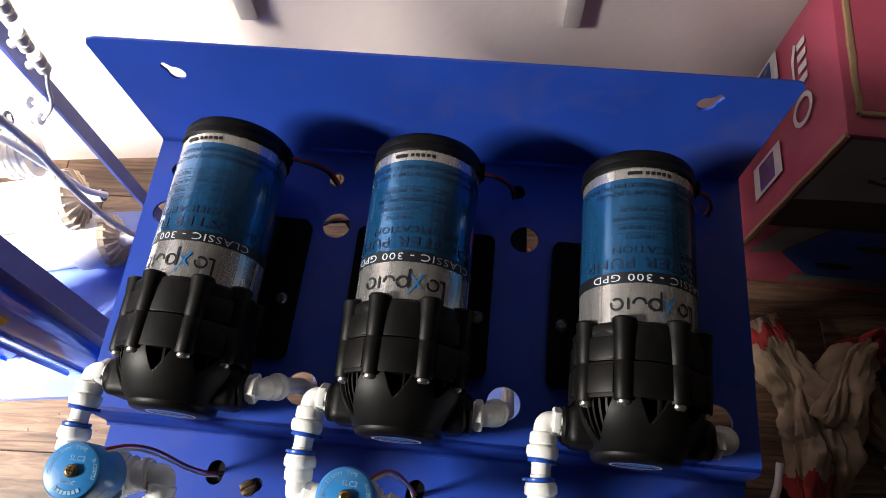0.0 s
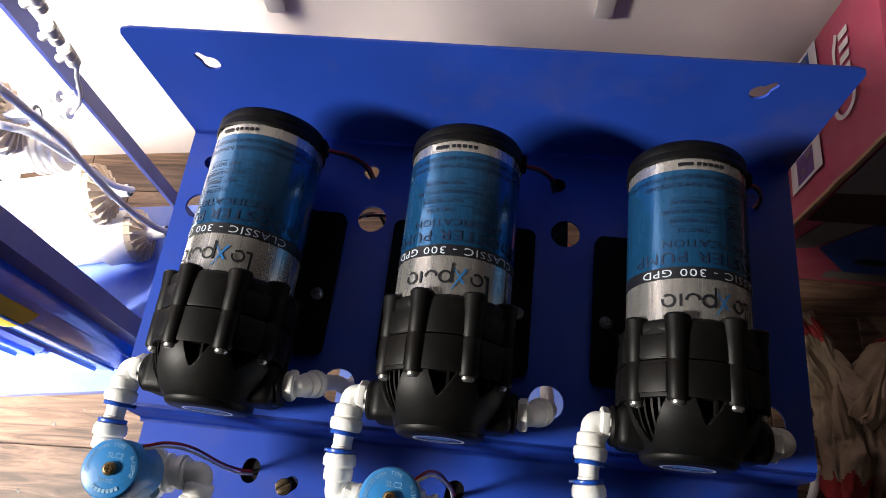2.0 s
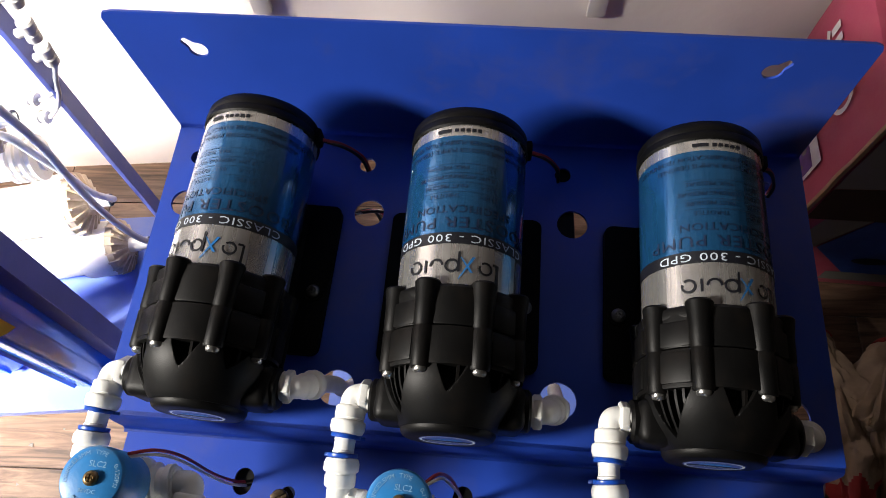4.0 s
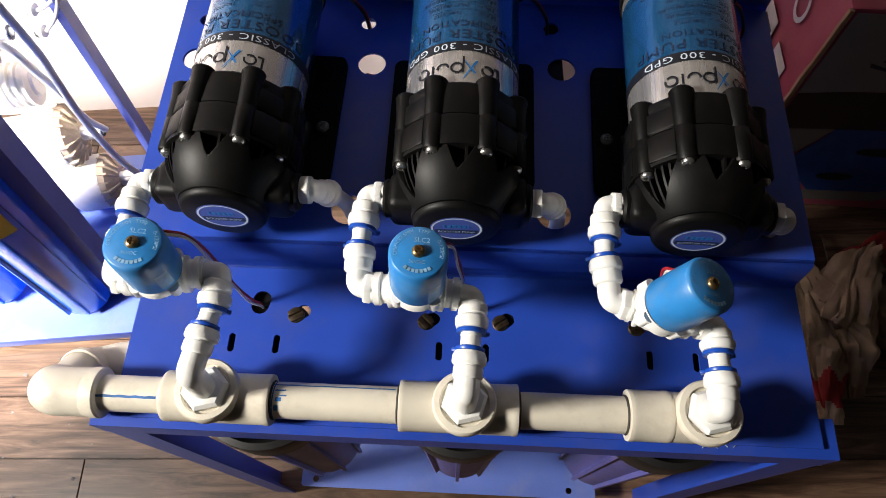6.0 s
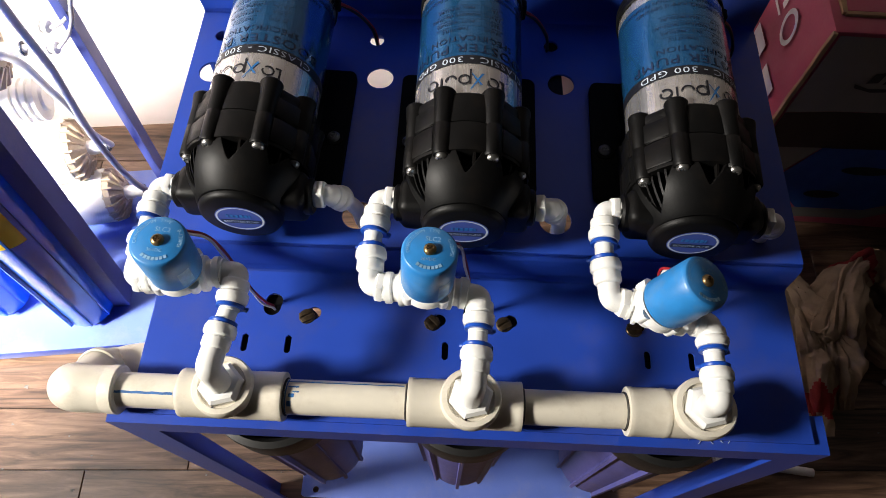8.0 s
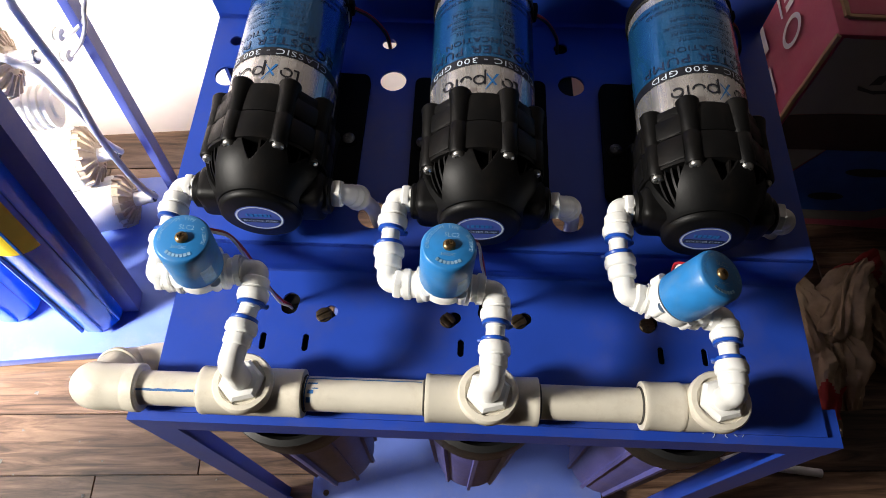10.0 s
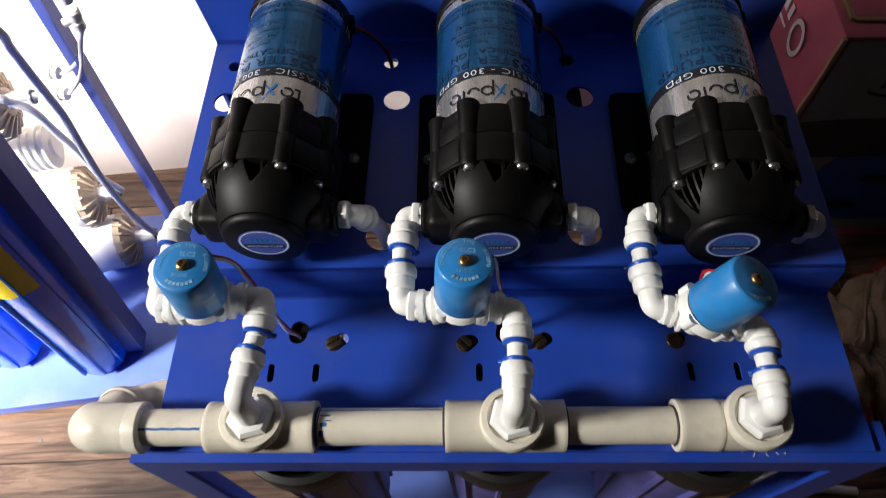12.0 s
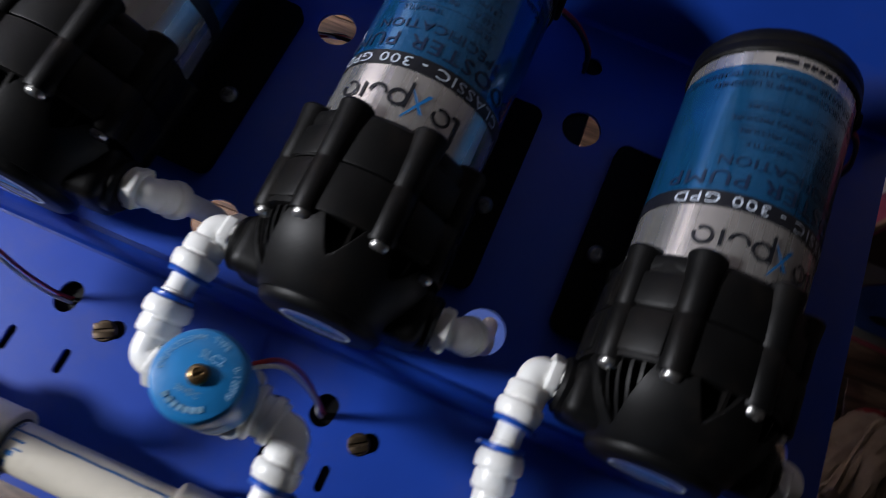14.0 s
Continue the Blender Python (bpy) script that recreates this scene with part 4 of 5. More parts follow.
sweep(bm, smooth_path([e + Vector((0, -0.002, 0.002)), e + Vector((0.001, 0.003, -0.009)), e + Vector((0.006, 0.006, -0.014)), e + Vector((0.018, 0.010, -0.015)), e + Vector((0.035, 0.012, -0.015))], 7), 0.0150, 32)
part("body", bm, PVC, el2)
part("socket_lip", revolve(bmesh.new(), [(0.0148, 0), (0.0160, 0.0008), (0.0160, 0.0060), (0.0148, 0.0072)], frame_to(e + Vector((0.028, 0.0115, -0.015)), e + Vector((0.035, 0.012, -0.015))), 36), PVC, el2)
hose([e + Vector((0.03, 0.012, -0.015)), e + Vector((0.05, 0.014, -0.015)), e + Vector((0.075, 0.016, -0.015))], 0.0105, PVC, "cream pvc pipe running back beneath the deck", "pipe", "cream pvc pipe lengths", "pvc_pipe", 28)


# ---- filter housings under the deck ----
def filter_housing(x, y, label):
    top = thing("filter_housing", pose(x, y, 0), label, "water filter", "filter housings under the deck")
    part("bowl", revolve(bmesh.new(), [(0, -0.372), (0.026, -0.372), (0.034, -0.366), (0.0375, -0.35), (0.0445, -0.115), (0.0455, -0.10), (0, -0.10)], Matrix(), 40), HOUSING, top)
    for k in range(10):
        m = Matrix.Rotation(radians(36 * k + 18), 4, "Z")
        bm = bmesh.new()
        vs = [bm.verts.new(m @ Vector(p)) for p in ((0.036, -0.0022, -0.355), (0.0408, -0.0016, -0.355), (0.0485, -0.0016, -0.116), (0.043, -0.0022, -0.116), (0.036, 0.0022, -0.355), (0.0408, 0.0016, -0.355), (0.0485, 0.0016, -0.116), (0.043, 0.0022, -0.116))]
        for f in ((0, 1, 2, 3), (4, 5, 6, 7), (0, 1, 5, 4), (1, 2, 6, 5), (2, 3, 7, 6), (3, 0, 4, 7)):
            bm.faces.new([vs[i] for i in f])
        part("rib", bm, HOUSING, top)
    part("rim", revolve(bmesh.new(), [(0.040, -0.117), (0.049, -0.117), (0.0510, -0.113), (0.0520, -0.085), (0.0515, -0.080), (0.047, -0.078), (0.044, -0.082), (0.040, -0.100), (0, -0.100)], Matrix(), 44), RIM, top, "dusty black cap rim")
    bm = bmesh.new()
    rod(bm, (0, 0.006, -0.105), (0, 0.006, -0.0345), 0.046, 32, 0.003)
    part("head", bm, BLACK, top, "black filter head")
    return top


for x, y in ((-0.133, -0.072), (0.0115, -0.066), (0.158, -0.062)):
    filter_housing(x, y, "dusty blue-purple filter housing with a black rim")


# ---- neighbouring plant frame: posts, base, membranes and blue tubes ----
SIDE = pose(-0.480, 0.127, 0, 0, 0, 9)
plant = thing("plant_frame", SIDE, "blue steel frame of a neighbouring water plant", "stand")
LEAN = 0.115  # the old frame leans a little towards the stand
for x, y, u, v, w, tilt in ((0.0, 0, (-1, 0, 0), (0, 1, 0), 0.030, LEAN), (0.042, 0.213, (-1, 0, 0), (0, -1, 0), 0.022, 0.045), (-0.455, 0, (1, 0, 0), (0, 1, 0), 0.030, LEAN), (-0.45, 0.213, (1, 0, 0), (0, -1, 0), 0.022, 0.045)):
    part("post", angle_iron((x - 0.04 * tilt, y, FLOOR), (x + 1.12 * tilt, y, 0.62), u, v, w, 0.003), POST, plant)
bm = sheet(bmesh.new(), rounded(-0.48, -0.060, 0.062, 0.235, 0.004), [obround(0.020, 0.195, 0.0035), obround(-0.2, 0.205, 0.0035)], 0.002, pose(0, 0, -0.5))
part("base_shelf", bm, BASE, plant, "pale dusty blue base shelf")
bm = bmesh.new()
block(bm, (-0.48, -0.0605, -0.522), (0.062, -0.0585, -0.5005), 0.0005)
part("base_lip", bm, BLUE, plant)
part("rear_rail", angle_iron((-0.44, 0.2165, 0.45), (0.06, 0.2165, 0.45), (0, 0, -1), (0, -1, 0), 0.025, 0.003), BLUE, plant)


def blue_tube(x, y, label, sticker=None):
    top = thing("filter_tube", pose(x, y, -0.4985, 0, 6, 0) @ pose(0, 0, 0.4985), label, "water filter", "blue filter tubes")
    r = 0.0365
    body = part("tube", revolve(bmesh.new(), [(0, -0.4985), (r - 0.008, -0.4985), (r - 0.002, -0.494), (r, -0.485), (r + 0.003, 0.10), (0, 0.10)], Matrix(), 44), TUBEBLUE, top)
    for k in range(9):
        m = Matrix.Rotation(radians(40 * k - 62), 4, "Z")
        bm = bmesh.new()
        vs = [bm.verts.new(m @ Vector(p)) for p in ((r - 0.003, -0.0014, -0.487), (r + 0.0042, -0.0010, -0.484), (r + 0.0070, -0.0010, 0.06), (r, -0.0014, 0.06), (r - 0.003, 0.0014, -0.487), (r + 0.0042, 0.0010, -0.484), (r + 0.0070, 0.0010, 0.06), (r, 0.0014, 0.06))]
        for f in ((0, 1, 2, 3), (4, 5, 6, 7), (0, 1, 5, 4), (1, 2, 6, 5), (2, 3, 7, 6), (3, 0, 4, 7)):
            bm.faces.new([vs[i] for i in f])
        part("rib", bm, TUBEBLUE, body)
    part("head", revolve(bmesh.new(), [(0, 0.09), (0.05, 0.09), (0.053, 0.095), (0.053, 0.145), (0.046, 0.152), (0, 0.152)], Matrix(), 40), RIM, top, "black filter head")
    if sticker:
        a0, a1, z0, z1 = sticker
        bm = bmesh.new()
        rr = r + 0.0031
        rows = [[bm.verts.new(((rr) * math.cos(a), (rr) * math.sin(a), z)) for a in (a0 + (a1 - a0) * k / 12 for k in range(13))] for z in (z0, z1)]
        for k in range(12):
            bm.faces.new((rows[0][k], rows[0][k + 1], rows[1][k + 1], rows[1][k]))
        part("sticker", bm, YELLOW, top, "yellow sticker")
    return top


blue_tube(-0.538, 0.122, "glossy ribbed royal-blue filter tube with a yellow sticker", (radians(-95), radians(-32), -0.235, -0.10))
blue_tube(-0.664, 0.128, "glossy ribbed royal-blue filter tube standing upright")


def membrane(x, y, z, r, label, length=0.34, threaded=False):
    """A white housing lying along the frame, its ribbed end cap to the right."""
    top = thing("membrane_housing", pose(x, y, z, 0, 0, 15), label, "membrane housing", "white membrane housings")
    m = Matrix.Rotation(radians(-90), 4, "Y")
    part("tube", revolve(bmesh.new(), [(0, 0.035), (r * 0.84, 0.035), (r * 0.84, length), (0, length)], m, 40), MEMB, top)
    if threaded:
        prof = [(0, 0.0), (r * 0.55, 0.0), (r * 0.6, 0.004)]
        for k in range(4):
            prof += [(r, 0.006 + 0.010 * k), (r, 0.010 + 0.010 * k), (r * 0.86, 0.0115 + 0.010 * k), (r * 0.86, 0.0150 + 0.010 * k)]
        part("thread_end", revolve(bmesh.new(), prof, m, 36), MEMB, top)
    else:
        part("collar", revolve(bmesh.new(), [(r * 0.8, 0.020), (r, 0.020), (r * 1.02, 0.022), (r * 1.02, 0.060), (r * 0.97, 0.064), (r * 0.8, 0.064)], m, 20), MEMB, top)
        cap = part("end_cap", revolve(bmesh.new(), [(0, 0), (r * 0.35, 0.0), (r * 0.55, 0.003), (r * 0.92, 0.012), (r * 0.98, 0.0205), (0, 0.0205)], m, 40), CAPTAN, top, "yellowed ribbed end cap")
        for k in range(18):
            mm = m @ Matrix.Rotation(radians(20 * k), 4, "Z")
            bm = bmesh.new()
            vs = [bm.verts.new(mm @ Vector(p)) for p in ((r * 0.35, -0.0014, 0.0025), (r * 0.45, -0.0014, -0.002), (r * 0.97, -0.0014, 0.007), (r * 1.04, -0.0014, 0.0205), (r * 0.35, 0.0014, 0.0025), (r * 0.45, 0.0014, -0.002), (r * 0.97, 0.0014, 0.007), (r * 1.04, 0.0014, 0.0205))]
            for f in ((0, 1, 2, 3), (4, 5, 6, 7), (0, 1, 5, 4), (1, 2, 6, 5), (2, 3, 7, 6), (3, 0, 4, 7)):
                bm.faces.new([vs[i] for i in f])
            part("rib", bm, CAPTAN, cap)
        bm = bmesh.new()
        revolve(bm, [(0, 0.004), (0.0105, 0.004), (0.0105, -0.012), (0.009, -0.014), (0.009, -0.026), (0.007, -0.027), (0, -0.027)], m, 20)
        port = part("port", bm, MEMB, top)
        part("locking_clip", revolve(bmesh.new(), [(0.0060, -0.0272), (0.0086, -0.0272), (0.0088, -0.0278), (0.0086, -0.0287), (0.0060, -0.0287)], m, 20, closed=True), INKBLUE, port, "dark blue locking clip")
    for q in (0.10, 0.27):
        bm = bmesh.new()
        block(bm, (-q - 0.012, -0.012, -r - 0.012), (-q + 0.012, 0.03, -r * 0.7), 0.002)
        part("bracket", bm, MEMB, top)
    return top


membrane(-0.551, 0.322, -0.390, 0.044, "white membrane housing with a ribbed end cap, sunlit")
membrane(-0.516, 0.291, -0.458, 0.040, "white membrane housing resting low in the frame, sunlit")
membrane(-0.566, 0.322, -0.195, 0.044, "white membrane housing with a ribbed end cap, sunlit")
membrane(-0.570, 0.340, -0.300, 0.030, "white threaded housing end between two membranes", threaded=True)

hose([(-0.52, 0.265, 0.02), (-0.468, 0.270, -0.036), (-0.470, 0.275, -0.065), (-0.475, 0.280, -0.102), (-0.479, 0.285, -0.175), (-0.485, 0.285, -0.225), (-0.492, 0.285, -0.289), (-0.492, 0.285, -0.357), (-0.490, 0.290, -0.420), (-0.487, 0.298, -0.458)], 0.0046, TUBE, "grey-white tube looping down beside the membranes", group="plant tubes")
hose([(-0.60, 0.275, -0.10), (-0.537, 0.280, -0.141), (-0.528, 0.285, -0.156), (-0.515, 0.290, -0.177), (-0.513, 0.295, -0.220), (-0.510, 0.300, -0.265), (-0.515, 0.310, -0.334), (-0.520, 0.330, -0.389)], 0.0046, TUBE, "grey-white tube looping between two end caps", group="plant tubes")
hose([(-0.62, 0.306, -0.165), (-0.575, 0.312, -0.179), (-0.548, 0.322, -0.189), (-0.536, 0.330, -0.195)], 0.0050, TUBE, "grey-white tube pushed into the upper end cap", group="plant tubes")
hose([(-0.428, 0.330, -0.090), (-0.440, 0.326, -0.115), (-0.449, 0.325, -0.136), (-0.467, 0.327, -0.163), (-0.493, 0.330, -0.190)], 0.0024, TUBE, "thin grey-white tube loop hanging from a post fitting", group="plant tubes")
hose([(-0.426, 0.330, -0.090), (-0.440, 0.328, -0.112), (-0.449, 0.328, -0.130), (-0.470, 0.329, -0.149), (-0.486, 0.330, -0.158)], 0.0022, TUBE, "thin grey-white tube loop hanging from a post fitting", group="plant tubes")
for p, d in (((-0.412, 0.330, 0.012), (-0.004, 0, -0.024)), ((-0.421, 0.328, -0.030), (-0.004, 0, -0.024)), ((-0.427, 0.330, -0.066), (-0.003, 0, -0.024)), ((-0.502, 0.331, -0.156), (0.014, -0.001, -0.001)), ((-0.512, 0.331, -0.192), (0.016, -0.001, 0.001))):
    f = thing("small_fitting", None, "small grey-white push fitting on the plant tubing", "pipe fitting", "small plant fittings")
    p, d = Vector(p), Vector(d)
    part("body", revolve(bmesh.new(), [(0, 0), (0.006, 0), (0.0078, 0.002), (0.0078, d.length * 0.45), (0.0055, d.length * 0.5), (0.0055, d.length * 0.6), (0.0072, d.length * 0.65), (0.0072, d.length), (0, d.length)], frame_to(p, p + d), 18), MEMB, f)
    if abs(d.z) > 0.02:
        part("nub", rod(bmesh.new(), p + d * 0.5, p + d * 0.5 + Vector((-0.012, -0.005, -0.002)), 0.0045, 14), MEMB, f)

# ---- cable trunking on the wall ----
for x, z in ((-0.290, -0.199), (0.110, -0.230)):
    y = 0.556 + 0.14 * x
    t = thing("cable_trunking", pose(x, y, z, 0, 0, 8), "white plastic cable trunking fixed to the wall", "cable trunking", "wall trunking")
    bm = bmesh.new()
    block(bm, (-0.010, -0.011, 0), (0.010, -0.0005, 0.9), 0.0015)
    part("base", bm, PRINTWHITE, t)
    bm = bmesh.new()
    block(bm, (-0.0115, -0.013, 0.004), (0.0115, -0.0095, 0.9), 0.001)
    part("cover", bm, PRINTWHITE, t)

# ---- cardboard box by the wall ----
BX, BY, BZ = 0.386, 0.368, -0.132
box = thing("cardboard_box", pose(BX, BY, FLOOR), "worn maroon and white printed cardboard carton standing on floor", "box")
H, W, D = BZ - FLOOR, 0.42, 0.222
bm = bmesh.new()
block(bm, (0, 0, 0.001), (W, D, H), 0.003)
bmesh.ops.subdivide_edges(bm, edges=[e for e in bm.edges if e.calc_length() > 0.1], cuts=6, use_grid_fill=True)
for v in bm.verts:
    n = noise.noise(v.co * 9) * 0.0022
    v.co += Vector((n, noise.noise(v.co * 8 + Vector((5, 1, 2))) * 0.0015, 0.0))
part("carton", bm, MAROON, box)
bm = bmesh.new()
block(bm, (0.012, 0.030, H - 0.0005), (W - 0.01, D - 0.004, H + 0.003), 0.001)
part("top_flap", bm, MAROON, box, "maroon top flap")
for x0, y0, x1, y1 in ((0.010, 0.026, 0.016, D - 0.02), (0.014, 0.024, W - 0.06, 0.029)):
    bm = bmesh.new()
    block(bm, (x0, y0, H - 0.001), (x1, y1, H + 0.0040), 0.0006)
    bmesh.ops.subdivide_edges(bm, edges=[e for e in bm.edges if e.calc_length() > 0.05], cuts=9)
    for v in bm.verts:
        v.co += Vector((noise.noise(v.co * 60), noise.noise(v.co * 55 + Vector((3, 3, 3))), 0)) * 0.0018
    part("torn_edge", bm, CARDBROWN, box, "torn brown card edge")
bm = bmesh.new()
block(bm, (-0.0022, -0.0022, 0.004), (0.0035, 0.0035, H - 0.002), 0.001)
bmesh.ops.subdivide_edges(bm, edges=[e for e in bm.edges if e.calc_length() > 0.05], cuts=14)
for v in bm.verts:
    v.co += Vector((noise.noise(v.co * 50), noise.noise(v.co * 45 + Vector((3, 3, 3))), 0)) * 0.0014
part("worn_corner", bm, CARDBROWN, box, "scuffed brown card corner")


def front_print(name, pts, mat, lift, label=""):
    """A print on the box front: (x, height from the top)."""
    bm = bmesh.new()
    loop = [(x, H - d) for x, d in pts]
    sheet(bm, loop, [], 0.0002, Matrix(((1, 0, 0, 0), (0, 0, -1, -0.0028 - lift), (0, 1, 0, 0), (0, 0, 0, 1))))
    part(name, bm, mat, box, label, False)


front_print("front_panel", [(0.006, 0.003), (W - 0.006, 0.003), (W - 0.006, 0.105), (0.20, 0.120), (0.06, 0.128), (0.006, 0.135)], CARD, 0, "grey-white front print")
front_print("front_band", [(0.006, 0.135), (0.06, 0.128), (0.20, 0.120), (W - 0.006, 0.105), (W - 0.006, 0.185), (0.006, 0.208)], PRINTDARK, 0.0004, "dark front band")
front_print("front_strip", [(0.03, 0.206), (0.085, 0.202), (0.05, 0.285), (0.012, 0.30)], CARD, 0.0004)
front_print("picture", [(0.087, 0.202), (0.33, 0.192), (0.30, 0.30), (0.22, 0.352), (0.12, 0.356), (0.055, 0.285)], PRINTBLUE, 0.0004, "blue printed picture")
front_print("front_strip", [(0.10, 0.357), (0.22, 0.353), (0.31, 0.30), (0.34, 0.302), (0.23, 0.378), (0.10, 0.384)], CARD, 0.0006)
for cx, d, w in ((0.17, 0.25, 0.034), (0.14, 0.315, 0.026)):
    front_print("picture_mark", [(cx + w * math.cos(a), d + 0.010 * math.sin(a)) for a in (2 * math.pi * k / 20 for k in range(20))], INK, 0.0008)
# maker's mark on the front: a dark slanted bar row over a swoosh
for k in range(4):
    x = 0.075 + 0.019 * k
    front_print("logo_bar", [(x, 0.062 - 0.004), (x + 0.012, 0.058 - 0.004), (x + 0.010, 0.076 - 0.004), (x - 0.003, 0.078 - 0.004)], INK, 0.0006, "dark slanted logo bar")
front_print("logo_swoosh", [(0.060, 0.076), (0.080, 0.083), (0.15, 0.078), (0.15, 0.081), (0.085, 0.089), (0.063, 0.083)], INK, 0.0006, "dark logo swoosh")


def side_print(name, pts, mat, lift, label="", hole=None):
    """A print on the box's side: (distance back, depth from the top)."""
    bm = bmesh.new()
    loop = [(y, H - d) for y, d in pts]
    sheet(bm, loop, [[(y, H - d) for y, d in hole]] if hole else [], 0.0002, Matrix(((0, 0, -1, -0.0030 - lift), (1, 0, 0, 0), (0, 1, 0, 0), (0, 0, 0, 1))))
    part(name, bm, mat, box, label, False)


ring = lambda r: [(0.084 + r * 0.86 * math.cos(a), 0.078 + r * math.sin(a)) for a in (2 * math.pi * k / 28 for k in range(28))]
side_print("logo_ring", ring(0.024), PRINTWHITE, 0, "white ring mark", ring(0.017))
for k in range(4):
    y = 0.178 - 0.017 * k
    side_print("logo_bar", [(y, 0.060), (y - 0.010, 0.060), (y - 0.010, 0.080), (y, 0.080)], PRINTWHITE, 0, "white logo bar")
side_print("logo_swoosh", [(0.185, 0.088), (0.165, 0.096), (0.12, 0.094), (0.118, 0.090), (0.16, 0.090), (0.18, 0.082)], PRINTWHITE, 0, "white logo swoosh")
for y0, d0, mat in ((0.217, 0.165, PRINTBLUE), (0.155, 0.170, PRINTDARK), (0.083, 0.172, PRINTPURPLE)):
    side_print("picture_card", [(y0, d0 - 0.030), (y0 - 0.046, d0 - 0.034), (y0 - 0.048, d0 + 0.048), (y0, d0 + 0.050)], PRINTWHITE, 0, "white-edged picture")
    side_print("picture", [(y0 - 0.005, d0 - 0.012), (y0 - 0.042, d0 - 0.014), (y0 - 0.043, d0 + 0.030), (y0 - 0.005, d0 + 0.032)], mat, 0.0004)
    for dy, dd in ((0.014, 0.0), (0.030, 0.014)):
        side_print("picture_mark", [(y0 - dy + 0.004 * math.cos(a), d0 + dd + 0.006 * math.sin(a)) for a in (2 * math.pi * k / 12 for k in range(12))], CARD, 0.0008)


# ---- rag on the floor ----
def fabric(path, widths, seed, keep=None):
    """A crumpled limb of cloth along a path, flattened and folded; keep: the stretch and the sector of it that a band covers."""
    line = smooth_path(path, 16)
    n = len(line)
    grow = 1.05 if keep else 1.0
    rs = [float(np.interp(k / (n - 1), np.linspace(0, 1, len(widths)), widths)) * grow for k in range(n)]
    def flat(k, a):
        c, d = math.cos(a), math.sin(a)
        f = 1 + 0.20 * math.sin(3 * a + k * 0.10 + seed) + 0.10 * math.sin(7 * a - k * 0.21 + seed * 2)
        f += 0.42 * (0.5 - abs(noise.noise(Vector((k * 0.045 + seed, 2.6 * c, 2.6 * d))))) + 0.22 * (0.4 - abs(noise.noise(Vector((k * 0.13, 5.5 * c + seed, 5.5 * d)))))
        f += 0.45 * noise.noise(Vector((k * 0.07, 1.3 * c + seed, 1.3 * d))) + 0.22 * noise.noise(Vector((k * 0.22, 3.1 * c, 3.1 * d + seed))) + 0.08 * noise.noise(Vector((k * 0.6, 7 * c, 7 * d + seed)))
        return f * (0.55 + 0.45 * abs(math.cos(a + 0.9 * math.sin(k * 0.06 + seed))))
    bm = sweep(bmesh.new(), line, rs, 96, flat)
    if keep:
        k0, k1, j0, j1 = keep
        bm.verts.ensure_lookup_table()
        out = [v for i, v in enumerate(bm.verts) if not (k0 <= (i // 96 + 2.0 * math.sin(i % 96 * 0.4)) / (n - 1) <= k1 and j0 <= i % 96 <= j1)]
        bmesh.ops.delete(bm, geom=out, context="VERTS")
        bmesh.ops.solidify(bm, geom=bm.faces[:], thickness=-0.0008)
    return bm


rag = thing("cloth", None, "crumpled beige knitted cloth with red bands on floor", "cloth")
Z = FLOOR
FOLDS = (
    ([(0.437, 0.290, Z + 0.050), (0.462, 0.240, Z + 0.048), (0.490, 0.190, Z + 0.040), (0.505, 0.130, Z + 0.036), (0.500, 0.070, Z + 0.030), (0.503, 0.020, Z + 0.022)], (0.018, 0.028, 0.026, 0.036, 0.034, 0.020, 0.012), 1.3),
    ([(0.500, 0.175, Z + 0.035), (0.530, 0.150, Z + 0.050), (0.536, 0.205, Z + 0.072), (0.562, 0.248, Z + 0.066), (0.600, 0.262, Z + 0.052), (0.650, 0.225, Z + 0.040)], (0.022, 0.034, 0.026, 0.022, 0.026, 0.030), 4.1),
    ([(0.536, 0.060, Z + 0.022), (0.528, 0.110, Z + 0.040), (0.520, 0.160, Z + 0.048), (0.525, 0.205, Z + 0.045)], (0.014, 0.030, 0.026, 0.020), 7.7),
    ([(0.575, 0.215, Z + 0.040), (0.585, 0.165, Z + 0.034), (0.625, 0.140, Z + 0.036), (0.665, 0.170, Z + 0.036)], (0.018, 0.020, 0.024, 0.030), 9.2))
for limb in FOLDS:
    part("fold", fabric(*limb), CLOTH, rag)
for k, keep in ((0, (0.05, 0.14, 0, 95)), (0, (0.76, 0.90, 0, 95)), (1, (0.60, 0.70, 0, 95))):
    part("band", fabric(*FOLDS[k], keep), CLOTHRED, rag, "red knitted band")

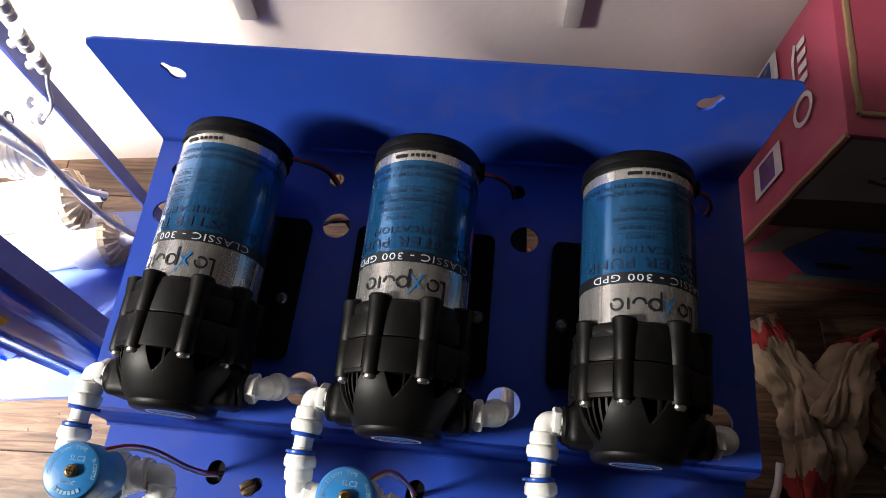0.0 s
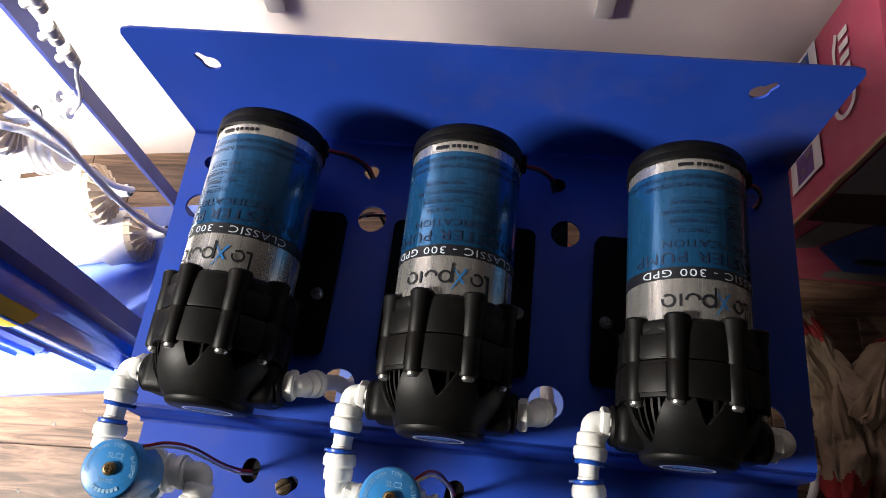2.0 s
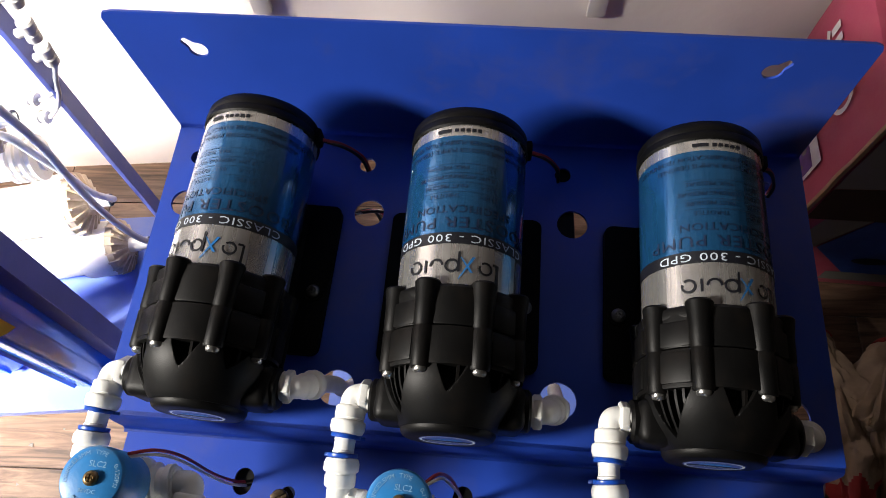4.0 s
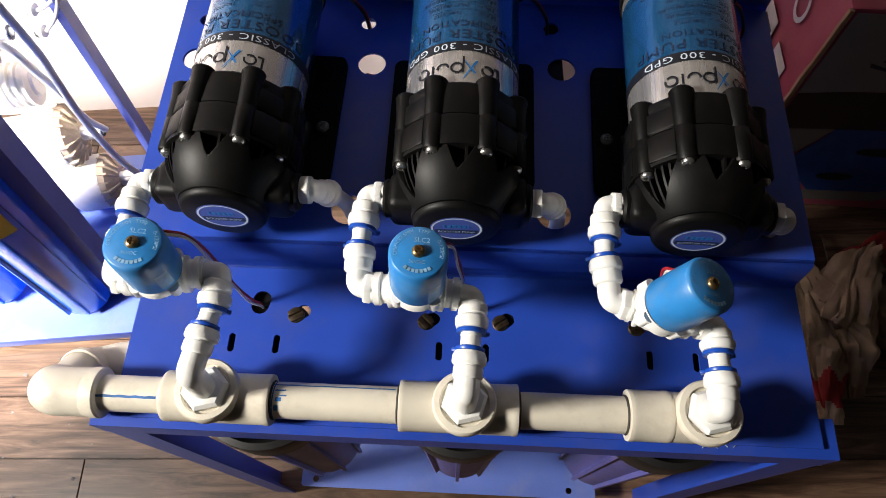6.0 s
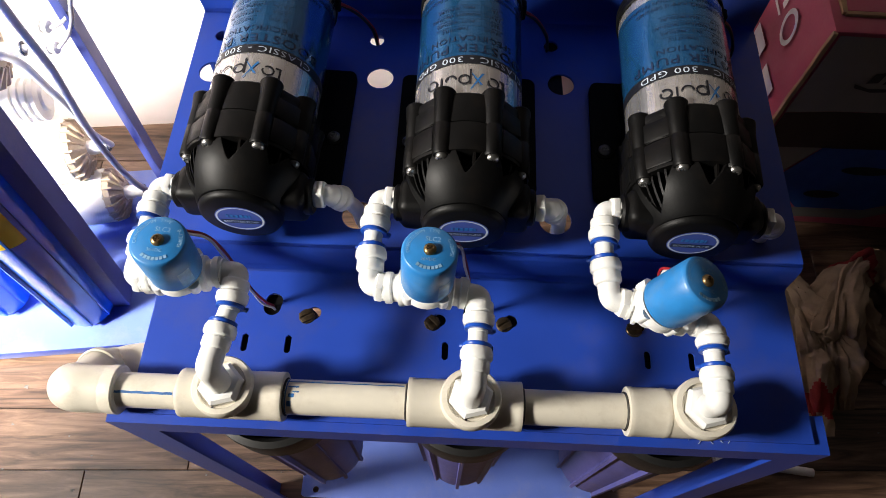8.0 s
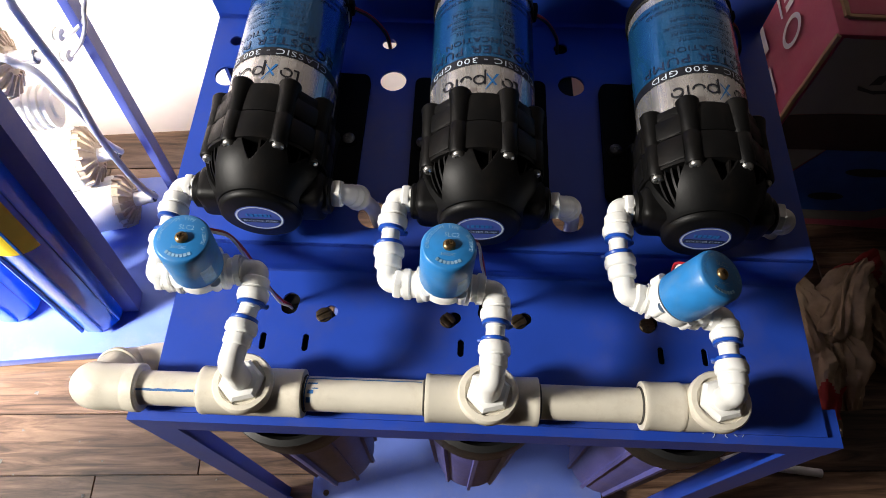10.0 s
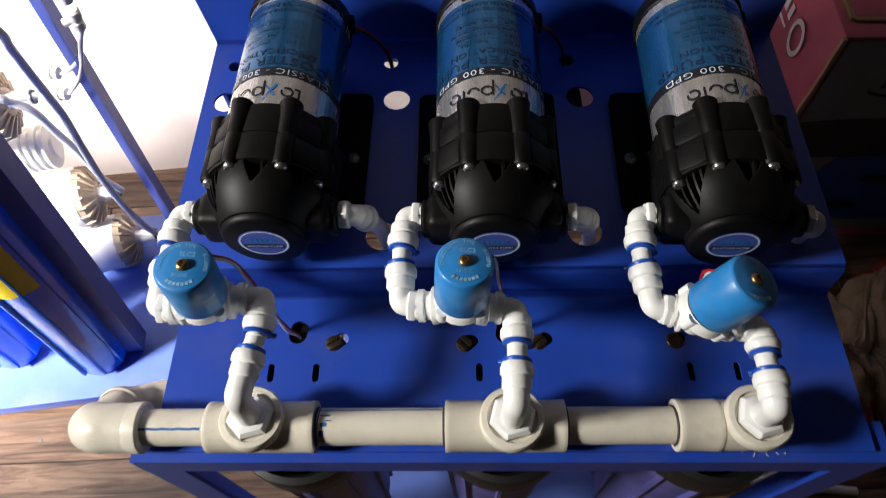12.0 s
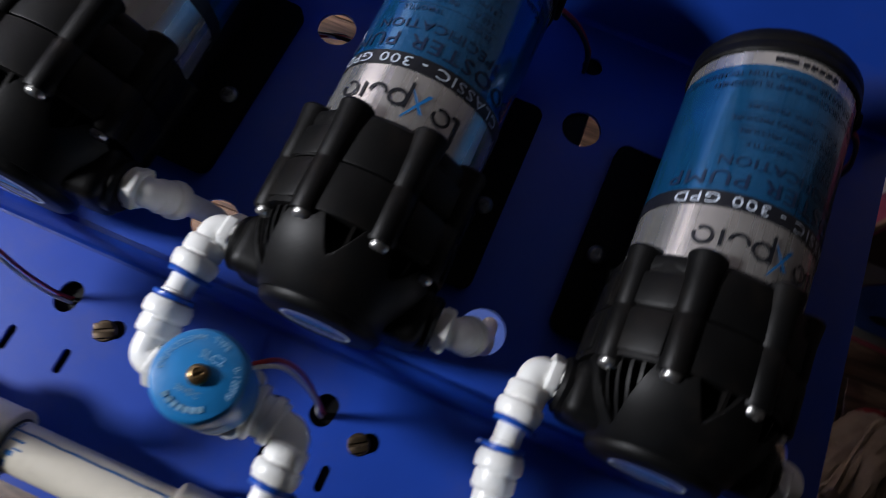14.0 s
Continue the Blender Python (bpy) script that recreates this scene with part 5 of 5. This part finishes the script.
# white flex and an offcut of tube on the floor
hose([(0.470, 0.095, FLOOR + 0.012), (0.466, 0.062, FLOOR + 0.008), (0.452, 0.030, FLOOR + 0.006), (0.425, 0.005, FLOOR + 0.006), (0.36, -0.02, FLOOR + 0.006)], 0.0055, TUBE, "white flexible tube lying on the floor", group="loose tubes")
hose([(0.395, -0.022, FLOOR + 0.006), (0.440, -0.023, FLOOR + 0.006), (0.492, -0.026, FLOOR + 0.006)], 0.0058, TUBE, "white tube offcut lying on the floor", group="loose tubes")
hose([(0.615, 0.110, FLOOR + 0.005), (0.650, 0.085, FLOOR + 0.005), (0.69, 0.05, FLOOR + 0.005)], 0.004, TUBE, "white tube offcut lying on the floor", group="loose tubes")

# crumbs on the floor
bm = bmesh.new()
rng = random.Random(5)
for k in range(70):
    x, y = rng.choice(((-0.78, -0.2), (0.25, 0.75))), rng.uniform(-0.3, 0.05)
    c = Vector((rng.uniform(*x), y, FLOOR + 0.0008))
    s, a = rng.uniform(0.0008, 0.0035), rng.uniform(0, 6.3)
    vs = [bm.verts.new(c + Vector((s * math.cos(a + b) * q, s * math.sin(a + b), h))) for b, q, h in ((0, 1.6, 0), (2.0, 1, 0.001), (4.1, 0.8, 0), (5.2, 1.3, 0.0014))]
    bm.faces.new(vs[:3])
    bm.faces.new((vs[0], vs[2], vs[3]))
tagged(link_mesh("crumbs", bm, CARD, False), "scattered pale crumbs and chips on the floor", "debris", kind="stuff")

# ---- floor planks ----
PLANK = pose(-0.65, -0.028, FLOOR, 0, 0, 4.5)
lengths = (0.62, 0.48, 0.71)
meshes = {}
for row in range(-19, 8):
    x, k = -1.35 + 0.31 * ((row * 7) % 5), row % 3
    while x < 2.6:
        step = lengths[k % 3]
        k += 1
        # cut the boards to the room
        a, b = max(x, -0.40 + 0.079 * row * 0.084), min(x + step, 1.51 + 0.079 * row * 0.084)
        L = round(b - a, 4)
        if L < 0.03:
            x += step
            continue
        if L not in meshes:
            bm = bmesh.new()
            block(bm, (0.0006, 0.0006, -0.004), (L - 0.0006, 0.0834, 0.0), 0.0006, seg=1)
            me = bpy.data.meshes.new("plank")
            bm.to_mesh(me)
            bm.free()
            me.materials.append(WOOD)
            meshes[L] = me
        ob = new("plank", meshes[L])
        ob.parent = floor
        ob.matrix_world = PLANK @ Matrix.Translation((a, row * 0.084, 0))
        x += step
